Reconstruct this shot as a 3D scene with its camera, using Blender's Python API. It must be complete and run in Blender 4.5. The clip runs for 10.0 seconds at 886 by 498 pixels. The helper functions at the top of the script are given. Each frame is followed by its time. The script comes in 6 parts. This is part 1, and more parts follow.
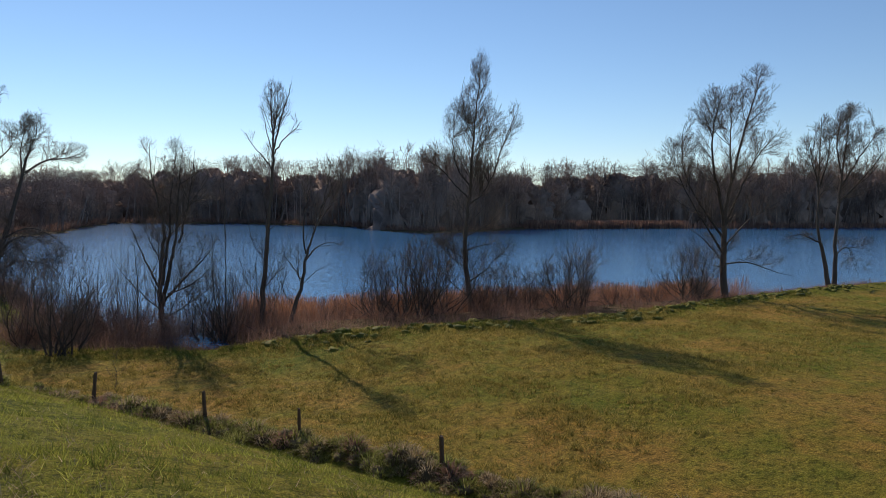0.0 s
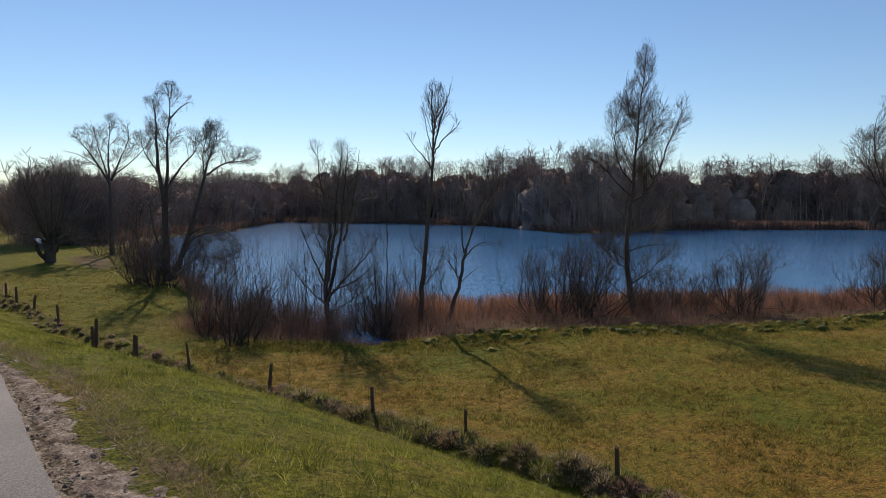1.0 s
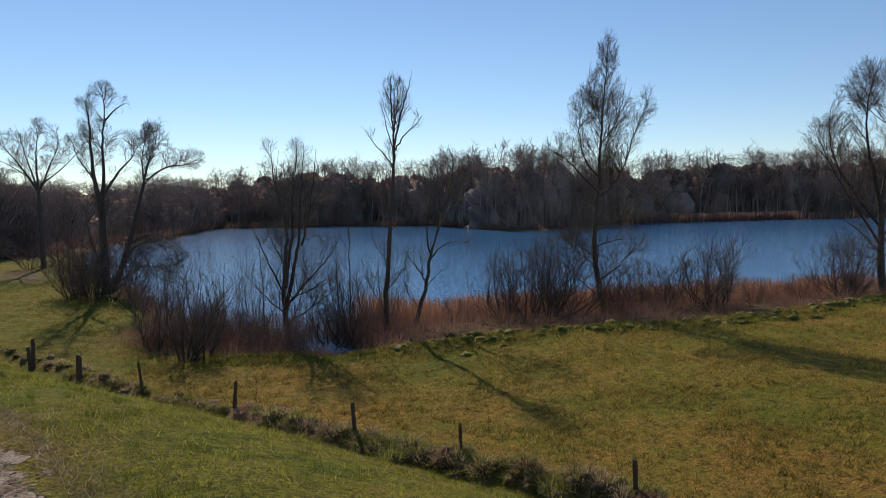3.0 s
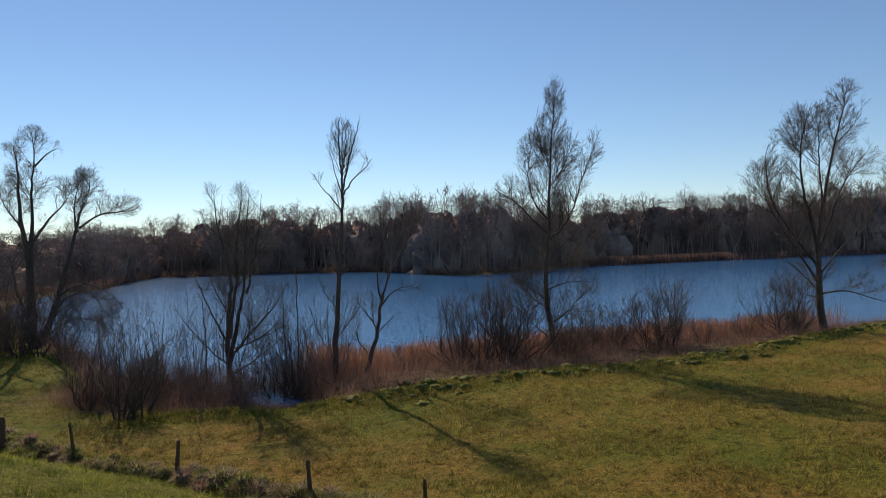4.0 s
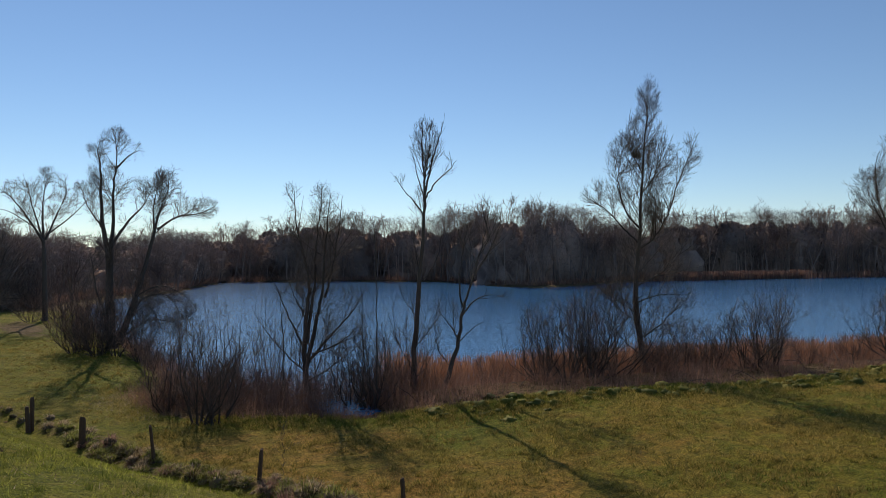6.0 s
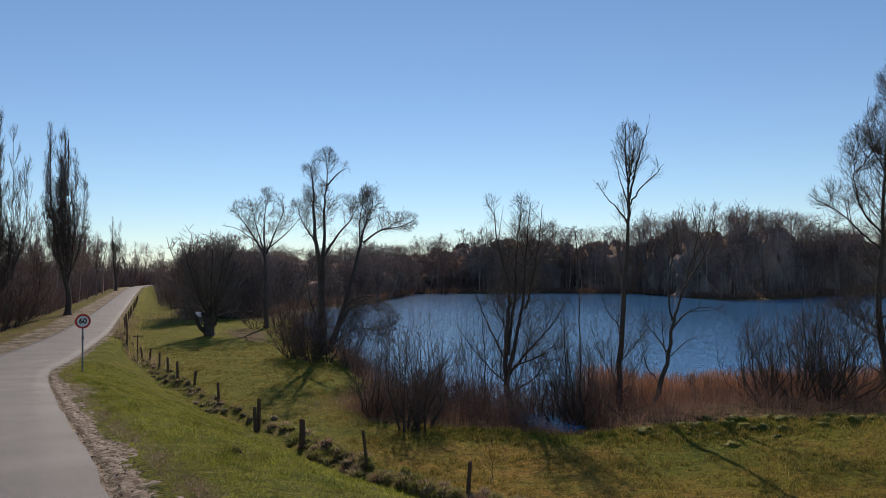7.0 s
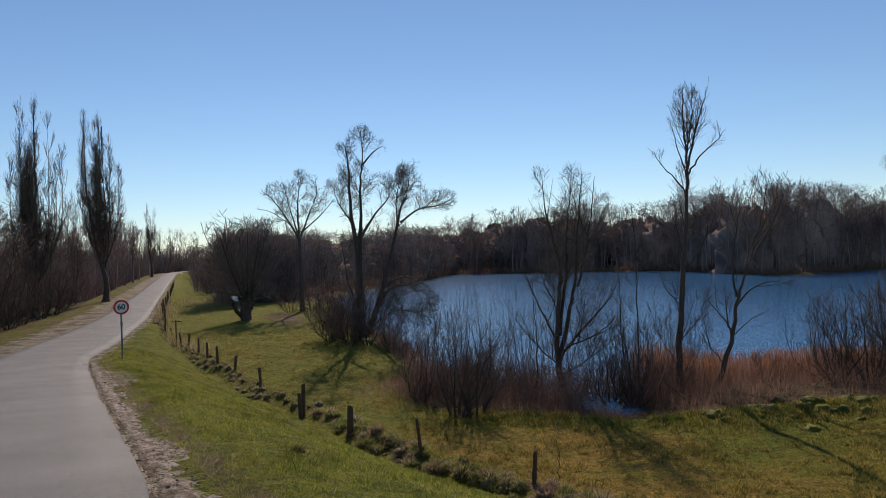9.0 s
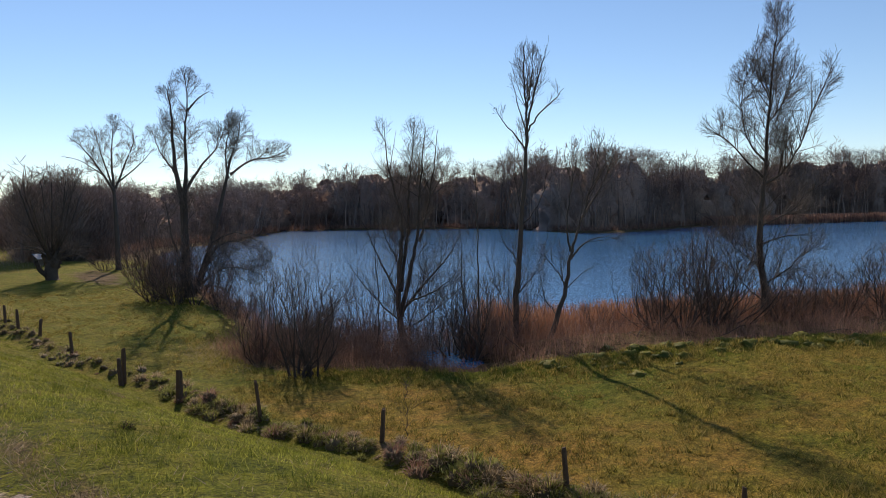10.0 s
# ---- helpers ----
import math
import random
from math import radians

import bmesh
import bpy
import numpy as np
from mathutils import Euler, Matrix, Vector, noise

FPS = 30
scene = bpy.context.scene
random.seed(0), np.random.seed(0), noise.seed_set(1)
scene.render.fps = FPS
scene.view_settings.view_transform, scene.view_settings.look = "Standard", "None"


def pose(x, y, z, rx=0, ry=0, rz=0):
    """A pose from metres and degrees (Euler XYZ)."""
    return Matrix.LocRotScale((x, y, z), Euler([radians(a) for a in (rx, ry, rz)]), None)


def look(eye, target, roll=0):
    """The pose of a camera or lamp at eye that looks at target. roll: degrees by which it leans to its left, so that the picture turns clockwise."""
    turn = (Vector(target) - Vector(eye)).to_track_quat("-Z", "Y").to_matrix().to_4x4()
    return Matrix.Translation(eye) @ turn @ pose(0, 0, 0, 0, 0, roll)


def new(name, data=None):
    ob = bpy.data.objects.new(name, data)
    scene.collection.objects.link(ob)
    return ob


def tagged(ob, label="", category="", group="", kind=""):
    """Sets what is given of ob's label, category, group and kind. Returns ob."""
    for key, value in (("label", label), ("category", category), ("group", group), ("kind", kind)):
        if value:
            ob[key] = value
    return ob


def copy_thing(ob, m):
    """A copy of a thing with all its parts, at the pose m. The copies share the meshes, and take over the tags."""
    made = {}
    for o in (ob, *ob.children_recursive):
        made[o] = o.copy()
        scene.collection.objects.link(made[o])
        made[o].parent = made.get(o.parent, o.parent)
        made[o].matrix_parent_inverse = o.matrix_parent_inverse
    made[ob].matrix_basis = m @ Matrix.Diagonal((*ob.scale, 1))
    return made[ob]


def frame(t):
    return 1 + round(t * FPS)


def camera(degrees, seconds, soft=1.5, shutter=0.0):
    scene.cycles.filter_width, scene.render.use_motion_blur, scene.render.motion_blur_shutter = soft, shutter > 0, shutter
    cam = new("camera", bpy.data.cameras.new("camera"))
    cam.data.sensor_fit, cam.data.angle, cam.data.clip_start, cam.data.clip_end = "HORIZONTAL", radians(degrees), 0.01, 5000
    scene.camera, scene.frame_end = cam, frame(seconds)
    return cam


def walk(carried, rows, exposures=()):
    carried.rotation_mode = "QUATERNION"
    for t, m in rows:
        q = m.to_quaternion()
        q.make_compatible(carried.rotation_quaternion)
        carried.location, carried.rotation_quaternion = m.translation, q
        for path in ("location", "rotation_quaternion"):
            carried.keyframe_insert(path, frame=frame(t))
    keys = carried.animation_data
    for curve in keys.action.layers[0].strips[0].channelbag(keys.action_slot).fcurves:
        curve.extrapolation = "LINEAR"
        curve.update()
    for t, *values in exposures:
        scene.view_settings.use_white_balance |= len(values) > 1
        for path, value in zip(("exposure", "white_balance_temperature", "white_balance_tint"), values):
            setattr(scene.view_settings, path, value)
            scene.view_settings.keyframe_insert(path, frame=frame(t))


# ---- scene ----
cam = camera(63.1, 10.0, soft=0.85)
PATH = [
    (0, (0.065, 0.115, 6.354), (1.468, 1.534, 6.22), 0.9),
    (0.5, (0.031, 0.459, 6.31), (1.23, 2.054, 6.17), 0.2),
    (1, (-0.031, 0.829, 6.3), (1.057, 2.501, 6.16), 0.7),
    (1.5, (-0.057, 1.225, 6.276), (1.127, 2.829, 6.124), -0.2),
    (2, (-0.09, 1.651, 6.261), (1.096, 3.254, 6.109), -0.5),
    (3.5, (0.005, 2.937, 6.167), (1.282, 4.474, 6.068), -1.1),
    (4, (0.042, 3.272, 6.15), (1.388, 4.752, 6.135), -1.5),
    (4.5, (0.124, 3.681, 6.092), (1.459, 5.171, 6.096), -0.6),
    (5, (0.127, 4.099, 6.048), (1.459, 5.591, 6.054), -0.2),
    (5.2, (0.142, 4.267, 6.036), (1.428, 5.798, 6.045), -0.3),
    (6.3, (0.164, 5.209, 5.919), (1.322, 6.839, 5.95), -0.3),
    (6.5, (0.158, 5.362, 5.912), (1.199, 7.069, 5.952), -1.1),
    (7, (0.116, 5.733, 5.897), (0.884, 7.579, 5.953), -0.6),
    (7.5, (0.067, 6.118, 5.877), (0.82, 7.971, 5.918), -1.4),
    (8, (0.049, 6.513, 5.828), (0.676, 8.411, 5.87), -1.6),
    (8.5, (0.002, 6.88, 5.797), (0.629, 8.779, 5.821), -1.6),
    (9, (0.007, 7.194, 5.777), (0.698, 9.07, 5.783), -1.7),
    (9.5, (0.013, 7.558, 5.726), (0.759, 9.412, 5.651), -0.8),
    (10, (0.024, 8.053, 5.663), (1.124, 9.718, 5.54), -1.0),
]
EXPOSURES = [(0.0, 0.07), (0.5, -0.03), (1.0, -0.03), (1.5, 0.07), (2.0, 0.06), (3.5, 0.0), (5.0, -0.08), (7.0, -0.12), (9.0, -0.12), (9.5, 0.0), (10.0, 0.19)]
# seconds, warmth of the camera's white balance, tint
WARMTH = np.array([(0.0, 6600, 10.5), (0.5, 6600, 10.5), (1.5, 6750, 11.5), (2.0, 6800, 11.5), (3.5, 6700, 11.0), (5.0, 6700, 10.5), (7.0, 6650, 10.0), (9.0, 6650, 10.5), (9.5, 6750, 11.5), (10.0, 6850, 13.0)])
walk(cam, [(t, look(eye, target, roll)) for t, eye, target, roll in PATH], exposures=[(t, stops - 0.05, float(np.interp(t, WARMTH[:, 0], WARMTH[:, 1])), float(np.interp(t, WARMTH[:, 0], WARMTH[:, 2]))) for t, stops in EXPOSURES])

# ---- world and sun ----
SUN_YAW, SUN_HEIGHT = radians(18.8), radians(35)
world = bpy.data.worlds.new("world")
scene.world = world
world.use_nodes = True
wn = world.node_tree.nodes
sky = wn.new("ShaderNodeTexSky")
sky.sky_type, sky.sun_disc = "NISHITA", False
sky.sun_elevation, sky.sun_rotation = SUN_HEIGHT, SUN_YAW
sky.altitude, sky.air_density, sky.dust_density, sky.ozone_density = 0, 0.92, 0.0, 4.6
world.node_tree.links.new(sky.outputs[0], wn["Background"].inputs[0])
wn["Background"].inputs[1].default_value = 0.111
sun = new("sun", bpy.data.lights.new("sun", "SUN"))
sun.data.energy, sun.data.angle, sun.data.color = 3.9, radians(0.55), (1.0, 0.865, 0.73)
way = Vector((math.sin(SUN_YAW) * math.cos(SUN_HEIGHT), math.cos(SUN_YAW) * math.cos(SUN_HEIGHT), math.sin(SUN_HEIGHT)))
sun.matrix_world = look(way * 60, (0, 0, 0))


# ---- materials ----
def material(name, rough=0.9, spec=0.3):
    m = bpy.data.materials.new(name)
    m.use_nodes = True
    b = m.node_tree.nodes["Principled BSDF"]
    b.inputs["Roughness"].default_value = rough
    b.inputs["Specular IOR Level"].default_value = spec
    return m, m.node_tree.nodes, m.node_tree.links, b


def noise_node(nt, links, scale, detail=4, rough=0.6, coord=None):
    n = nt.new("ShaderNodeTexNoise")
    n.inputs["Scale"].default_value, n.inputs["Detail"].default_value, n.inputs["Roughness"].default_value = scale, detail, rough
    if coord:
        links.new(coord, n.inputs["Vector"])
    return n.outputs["Fac"]


def ramp(nt, links, fac, stops):
    n = nt.new("ShaderNodeValToRGB")
    e = n.color_ramp.elements
    e[0].position, e[0].color = stops[0][0], (*stops[0][1], 1)
    e[1].position, e[1].color = stops[-1][0], (*stops[-1][1], 1)
    for p, c in stops[1:-1]:
        e.new(p).color = (*c, 1)
    links.new(fac, n.inputs[0])
    return n.outputs[0]


def mix(nt, links, fac, a, b, mode="MIX"):
    n = nt.new("ShaderNodeMix")
    n.data_type, n.blend_type = "RGBA", mode
    for k, v in ((0, fac), (6, a), (7, b)):
        if isinstance(v, (int, float)):
            n.inputs[k].default_value = v
        elif isinstance(v, tuple):
            n.inputs[k].default_value = (*v, 1)
        else:
            links.new(v, n.inputs[k])
    return n.outputs[2]


def math_node(nt, links, op, a, b=0.0, clamp=False):
    n = nt.new("ShaderNodeMath")
    n.operation, n.use_clamp = op, clamp
    for k, v in enumerate((a, b)):
        if isinstance(v, (int, float)):
            n.inputs[k].default_value = v
        else:
            links.new(v, n.inputs[k])
    return n.outputs[0]


def bump(nt, links, b, height, strength=0.5, distance=0.02):
    n = nt.new("ShaderNodeBump")
    n.inputs["Strength"].default_value, n.inputs["Distance"].default_value = strength, distance
    links.new(height, n.inputs["Height"])
    links.new(n.outputs[0], b.inputs["Normal"])


def wood(name, dark, light, rough=0.85, patch=0.0):
    m, nt, links, b = material(name, rough, 0.25)
    geo = nt.new("ShaderNodeNewGeometry")
    pos = nt.new("ShaderNodeTexCoord").outputs["Object"]
    a = noise_node(nt, links, 1.3, 5, 0.7, pos)
    c = ramp(nt, links, math_node(nt, links, "ADD", math_node(nt, links, "MULTIPLY", a, 0.6), math_node(nt, links, "MULTIPLY", geo.outputs["Random Per Island"], 0.45)), [(0.2, dark), (0.8, light)])
    fine = noise_node(nt, links, 30, 3, 0.6, pos)
    c = mix(nt, links, 0.35, c, ramp(nt, links, fine, [(0.35, (0.35, 0.33, 0.30)), (0.65, (1, 1, 1))]), "MULTIPLY")
    if patch:
        clump = noise_node(nt, links, patch, 3, 0.6, pos)
        c = mix(nt, links, 0.9, c, ramp(nt, links, clump, [(0.36, (0.5, 0.46, 0.46)), (0.5, (1, 1, 1)), (0.64, (1.3, 1.16, 1.05))]), "MULTIPLY")
    links.new(c, b.inputs["Base Color"])
    bump(nt, links, b, fine, 0.6, 0.02)
    return m


BARK = wood("bark_grey_brown", (0.04, 0.031, 0.025), (0.15, 0.118, 0.094))
TWIG = wood("twig_brown", (0.075, 0.058, 0.046), (0.25, 0.19, 0.148))
TWIG_SHRUB = wood("twig_shrub", (0.10, 0.068, 0.051), (0.32, 0.215, 0.16))
TWIG_RED = wood("twig_red_brown", (0.12, 0.07, 0.053), (0.36, 0.22, 0.165))
TWIG_FAR = wood("twig_far", (0.16, 0.12, 0.10), (0.42, 0.31, 0.255), patch=0.09)
POST = wood("weathered_post", (0.06, 0.038, 0.025), (0.20, 0.13, 0.085))


def reed_material(name, low, high, trans=0.3):
    m, nt, links, b = material(name, 0.8, 0.2)
    geo = nt.new("ShaderNodeNewGeometry")
    c = ramp(nt, links, geo.outputs["Random Per Island"], [(0.0, low), (1.0, high)])
    big = noise_node(nt, links, 0.5, 3, 0.6, nt.new("ShaderNodeTexCoord").outputs["Object"])
    c = mix(nt, links, 0.6, c, ramp(nt, links, big, [(0.35, (0.55, 0.5, 0.45)), (0.65, (1.0, 1.0, 1.0))]), "MULTIPLY")
    links.new(c, b.inputs["Base Color"])
    t = nt.new("ShaderNodeBsdfTranslucent")
    links.new(c, t.inputs[0])
    s = nt.new("ShaderNodeMixShader")
    s.inputs[0].default_value = trans
    links.new(b.outputs[0], s.inputs[1])
    links.new(t.outputs[0], s.inputs[2])
    links.new(s.outputs[0], nt["Material Output"].inputs[0])
    return m


REED = reed_material("dry_reed", (0.32, 0.15, 0.088), (0.53, 0.30, 0.185), 0.42)
TUSSOCK = reed_material("tussock_green", (0.09, 0.105, 0.016), (0.48, 0.48, 0.15), 0.5)
DEEP_GREEN = reed_material("deep_green_blade", (0.08, 0.11, 0.014), (0.27, 0.29, 0.055), 0.35)
CLOD = reed_material("withered_clod", (0.04, 0.03, 0.02), (0.16, 0.11, 0.07), 0.15)
BRAMBLE = reed_material("dead_bramble", (0.20, 0.113, 0.085), (0.52, 0.32, 0.23), 0.4)
STRAW = reed_material("dead_grass", (0.12, 0.09, 0.045), (0.74, 0.58, 0.36), 0.45)
MOUND = reed_material("old_grass_mound", (0.10, 0.075, 0.04), (0.24, 0.18, 0.10), 0.1)
MOSSY = reed_material("mossy_mound", (0.07, 0.085, 0.014), (0.20, 0.19, 0.035), 0.1)
BLADE = reed_material("grass_blade", (0.13, 0.16, 0.014), (0.56, 0.55, 0.11), 0.5)
BLADE_FIELD = reed_material("meadow_blade", (0.10, 0.11, 0.014), (0.62, 0.47, 0.14), 0.4)


def ground_material():
    m, nt, links, b = material("grass_ground", 0.95, 0.1)
    pos = nt.new("ShaderNodeTexCoord").outputs["Object"]
    zone = nt.new("ShaderNodeVertexColor")
    zone.layer_name = "zone"
    split = nt.new("ShaderNodeSeparateColor")
    links.new(zone.outputs[0], split.inputs[0])
    big = noise_node(nt, links, 0.16, 4, 0.6, pos)
    mid = noise_node(nt, links, 1.1, 5, 0.65, pos)
    fine = noise_node(nt, links, 9, 5, 0.75, pos)
    tiny = noise_node(nt, links, 26, 4, 0.8, pos)
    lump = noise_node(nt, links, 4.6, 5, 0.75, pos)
    field = ramp(nt, links, math_node(nt, links, "ADD", math_node(nt, links, "MULTIPLY", big, 0.65), math_node(nt, links, "MULTIPLY", mid, 0.35)), [(0.36, (0.175, 0.20, 0.023)), (0.46, (0.285, 0.24, 0.037)), (0.58, (0.41, 0.248, 0.056))])
    lush = ramp(nt, links, mid, [(0.32, (0.12, 0.15, 0.012)), (0.5, (0.20, 0.215, 0.02)), (0.68, (0.28, 0.25, 0.05))])
    litter = ramp(nt, links, mid, [(0.3, (0.07, 0.05, 0.026)), (0.5, (0.19, 0.13, 0.065)), (0.72, (0.32, 0.24, 0.14))])
    sand = ramp(nt, links, math_node(nt, links, "ADD", math_node(nt, links, "MULTIPLY", mid, 0.7), math_node(nt, links, "MULTIPLY", fine, 0.3)), [(0.36, (0.10, 0.075, 0.05)), (0.45, (0.28, 0.215, 0.155)), (0.58, (0.50, 0.415, 0.33))])

    def edge(v, wide=0.55):
        n = math_node(nt, links, "ADD", v, math_node(nt, links, "MULTIPLY", math_node(nt, links, "SUBTRACT", math_node(nt, links, "ADD", math_node(nt, links, "MULTIPLY", mid, 0.6), math_node(nt, links, "MULTIPLY", fine, 0.4)), 0.5), wide * 3))
        n = math_node(nt, links, "SUBTRACT", n, 0.5)
        return math_node(nt, links, "ADD", math_node(nt, links, "MULTIPLY", n, 3.5), 0.5, True)

    c = mix(nt, links, split.outputs[2], field, lush)
    c = mix(nt, links, edge(split.outputs[1]), c, litter)
    c = mix(nt, links, edge(split.outputs[0]), c, sand)
    # speckle plus the shade of turf hollows, multiplied into colour from the bump's noises
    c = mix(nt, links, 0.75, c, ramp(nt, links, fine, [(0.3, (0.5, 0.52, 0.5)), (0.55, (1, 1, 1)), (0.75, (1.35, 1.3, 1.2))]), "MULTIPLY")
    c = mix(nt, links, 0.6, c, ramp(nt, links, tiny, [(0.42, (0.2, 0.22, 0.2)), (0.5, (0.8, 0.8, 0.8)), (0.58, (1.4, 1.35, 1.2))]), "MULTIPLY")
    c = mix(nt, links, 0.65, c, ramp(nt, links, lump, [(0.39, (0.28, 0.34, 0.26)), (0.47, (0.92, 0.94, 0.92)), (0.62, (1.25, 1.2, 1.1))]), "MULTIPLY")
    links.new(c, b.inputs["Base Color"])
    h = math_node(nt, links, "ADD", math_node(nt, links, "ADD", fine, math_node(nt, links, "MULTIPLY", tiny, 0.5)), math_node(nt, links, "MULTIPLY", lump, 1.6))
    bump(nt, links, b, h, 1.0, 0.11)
    return m


def asphalt_material():
    m, nt, links, b = material("worn_asphalt", 0.75, 0.3)
    pos = nt.new("ShaderNodeTexCoord").outputs["Object"]
    big = noise_node(nt, links, 0.5, 5, 0.6, pos)
    grit = noise_node(nt, links, 75, 4, 0.85, pos)
    c = ramp(nt, links, big, [(0.3, (0.145, 0.132, 0.122)), (0.7, (0.205, 0.187, 0.174))])
    c = mix(nt, links, 0.6, c, ramp(nt, links, grit, [(0.44, (0.35, 0.35, 0.35)), (0.5, (0.92, 0.92, 0.92)), (0.56, (1.75, 1.72, 1.66))]), "MULTIPLY")
    links.new(c, b.inputs["Base Color"])
    bump(nt, links, b, grit, 0.6, 0.012)
    return m


def water_material():
    m, nt, links, b = material("lake_water", 0.12, 0.5)
    b.inputs["Base Color"].default_value = (0.045, 0.165, 0.345, 1)
    b.inputs["IOR"].default_value = 1.33
    pos = nt.new("ShaderNodeTexCoord").outputs["Object"]
    stretch = nt.new("ShaderNodeMapping")
    stretch.inputs["Rotation"].default_value = (0, 0, radians(25))
    stretch.inputs["Scale"].default_value = (1.0, 2.2, 1.0)
    links.new(pos, stretch.inputs[0])
    n = nt.new("ShaderNodeTexNoise")
    n.inputs["Scale"].default_value, n.inputs["Detail"].default_value, n.inputs["Roughness"].default_value = 5.0, 3, 0.65
    links.new(stretch.outputs[0], n.inputs["Vector"])
    tilt = nt.new("ShaderNodeVectorMath")
    tilt.operation = "MULTIPLY_ADD"
    links.new(n.outputs["Color"], tilt.inputs[0])
    tilt.inputs[1].default_value, tilt.inputs[2].default_value = (0.76, 0.76, 0), (-0.38, -0.38, 1)
    unit_node = nt.new("ShaderNodeVectorMath")
    unit_node.operation = "NORMALIZE"
    links.new(tilt.outputs[0], unit_node.inputs[0])
    links.new(unit_node.outputs[0], b.inputs["Normal"])
    return m


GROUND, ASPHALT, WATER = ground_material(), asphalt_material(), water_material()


def plain(name, colour, rough=0.5, metal=0.0, wear=0.25):
    m, nt, links, b = material(name, rough, 0.4)
    b.inputs["Metallic"].default_value = metal
    n = noise_node(nt, links, 14, 4, 0.7, nt.new("ShaderNodeTexCoord").outputs["Object"])
    c = mix(nt, links, wear, colour, ramp(nt, links, n, [(0.3, (0.45, 0.42, 0.4)), (0.6, (1, 1, 1))]), "MULTIPLY")
    links.new(c, b.inputs["Base Color"])
    return m


# ---- mesh helpers ----
def mesh_from(name, verts, quads, mat, smooth=True):
    verts, quads = np.asarray(verts, np.float32), np.asarray(quads, np.int32)
    k = quads.shape[1]
    me = bpy.data.meshes.new(name)
    me.vertices.add(len(verts))
    me.vertices.foreach_set("co", verts.ravel())
    me.loops.add(quads.size)
    me.loops.foreach_set("vertex_index", quads.ravel())
    me.polygons.add(len(quads))
    me.polygons.foreach_set("loop_start", np.arange(0, quads.size, k, dtype=np.int32))
    me.polygons.foreach_set("use_smooth", np.full(len(quads), smooth))
    me.materials.append(mat)
    me.update(calc_edges=True)
    return me


def part(name, bm, mat, parent, label=""):
    me = bpy.data.meshes.new(name)
    bm.to_mesh(me)
    bm.free()
    me.materials.append(mat)
    ob = new(name, me)
    ob.parent = parent
    return tagged(ob, label)


def mesh_part(name, verts, quads, mat, parent, label="", smooth=True):
    ob = new(name, mesh_from(name, verts, quads, mat, smooth))
    ob.parent = parent
    return tagged(ob, label)


def smooth01(t):
    t = np.clip(t, 0, 1)
    return t * t * (3 - 2 * t)


def wobble(x, y, scale, seed=0.0):
    """Cheap smooth variation between about -1 and 1."""
    a = np.sin(x * scale * 1.7 + seed + 1.3 * np.sin(y * scale * 0.9 + seed * 2))
    b = np.sin(y * scale * 1.5 - seed * 1.7 + 1.1 * np.sin(x * scale * 1.1 + 2.1))
    c = np.sin((x + y) * scale * 3.1 + seed * 3) * 0.4
    return (a + b + c) / 2.4


# ---- the lie of the land ----
FENCE_Y = [-40, 0, 10.5, 14.3, 17, 21.6, 25, 29.7, 33.7, 37, 42, 44.4, 48, 52, 55, 60, 69, 100, 150, 230]
FENCE_X = [25, 13.2, 10.35, 9.39, 8.34, 7.26, 5.83, 5.04, 4.0, 3.0, 2.3, 1.6, 1.2, 0.7, 0.0, -1.0, -1.3, -1.0, -0.6, 0.3]
EDGE_Y = [-40, 0, 5.3, 6.7, 8.3, 10.4, 12.6, 15.8, 22.7, 27, 33, 37.5, 40.5, 44, 48, 65, 150, 230, 260, 400]
EDGE_X = [2.0, 0.48, 0.32, 0.28, 0.25, 0.17, -0.19, -0.56, -1.5, -2.03, -2.8, -3.3, -3.5, -3.3, -3.0, -2.2, -1.5, -0.6, 1.5, 45.0]
LEFT_Y = [-40, 0, 6, 20, 33, 43.5, 48.8, 55.5, 67.7, 93.7, 172, 230, 260, 400]
LEFT_X = [-2.0, -3.4, -3.8, -5.3, -6.8, -7.3, -6.9, -6.3, -5.6, -5.0, -4.5, -3.8, -2.0, 41.0]
ROAD_Y = [-40, 0, 5.8, 7, 13.5, 16.3, 25, 37, 45, 60, 150, 400]
ROAD_Z = [5.6, 4.9, 4.55, 4.42, 3.97, 3.66, 2.9, 1.95, 1.65, 1.5, 1.4, 1.5]
SHORE = [(11.0, 33.6), (13.2, 31.8), (13.6, 29.4), (14.3, 28.2), (15.1, 28.5), (15.8, 31.0), (18.8, 30.2), (23.0, 28.2), (28.0, 26.5), (33, 24.2), (38, 22.0), (43, 20.6), (49, 19.0), (58, 17.2), (90, 8), (160, -20), (260, -30), (262, 64), (175, 95), (150, 101), (125, 103), (106, 99), (94, 98), (92, 107), (97, 122), (98, 136), (88, 151), (72, 163), (60, 164), (46, 141), (38, 125), (30, 118), (25, 113), (20, 101), (17, 88), (14, 70), (13.5, 55.5), (12.5, 48), (11.5, 40)]


BANK_X = [-50, 8.6, 12.5, 15.5, 19, 22.8, 25.2, 30.3, 35.3, 41, 47, 57, 90]
BANK_Y = [200, 30.0, 27.0, 25.1, 23.3, 21.6, 20.1, 18.7, 18.0, 17.4, 16.6, 14.0, 2]


def behind_bank(x, y):
    """Metres beyond the edge of the mown grass, towards the water."""
    return (y - np.interp(x, BANK_X, BANK_Y)) * 0.85


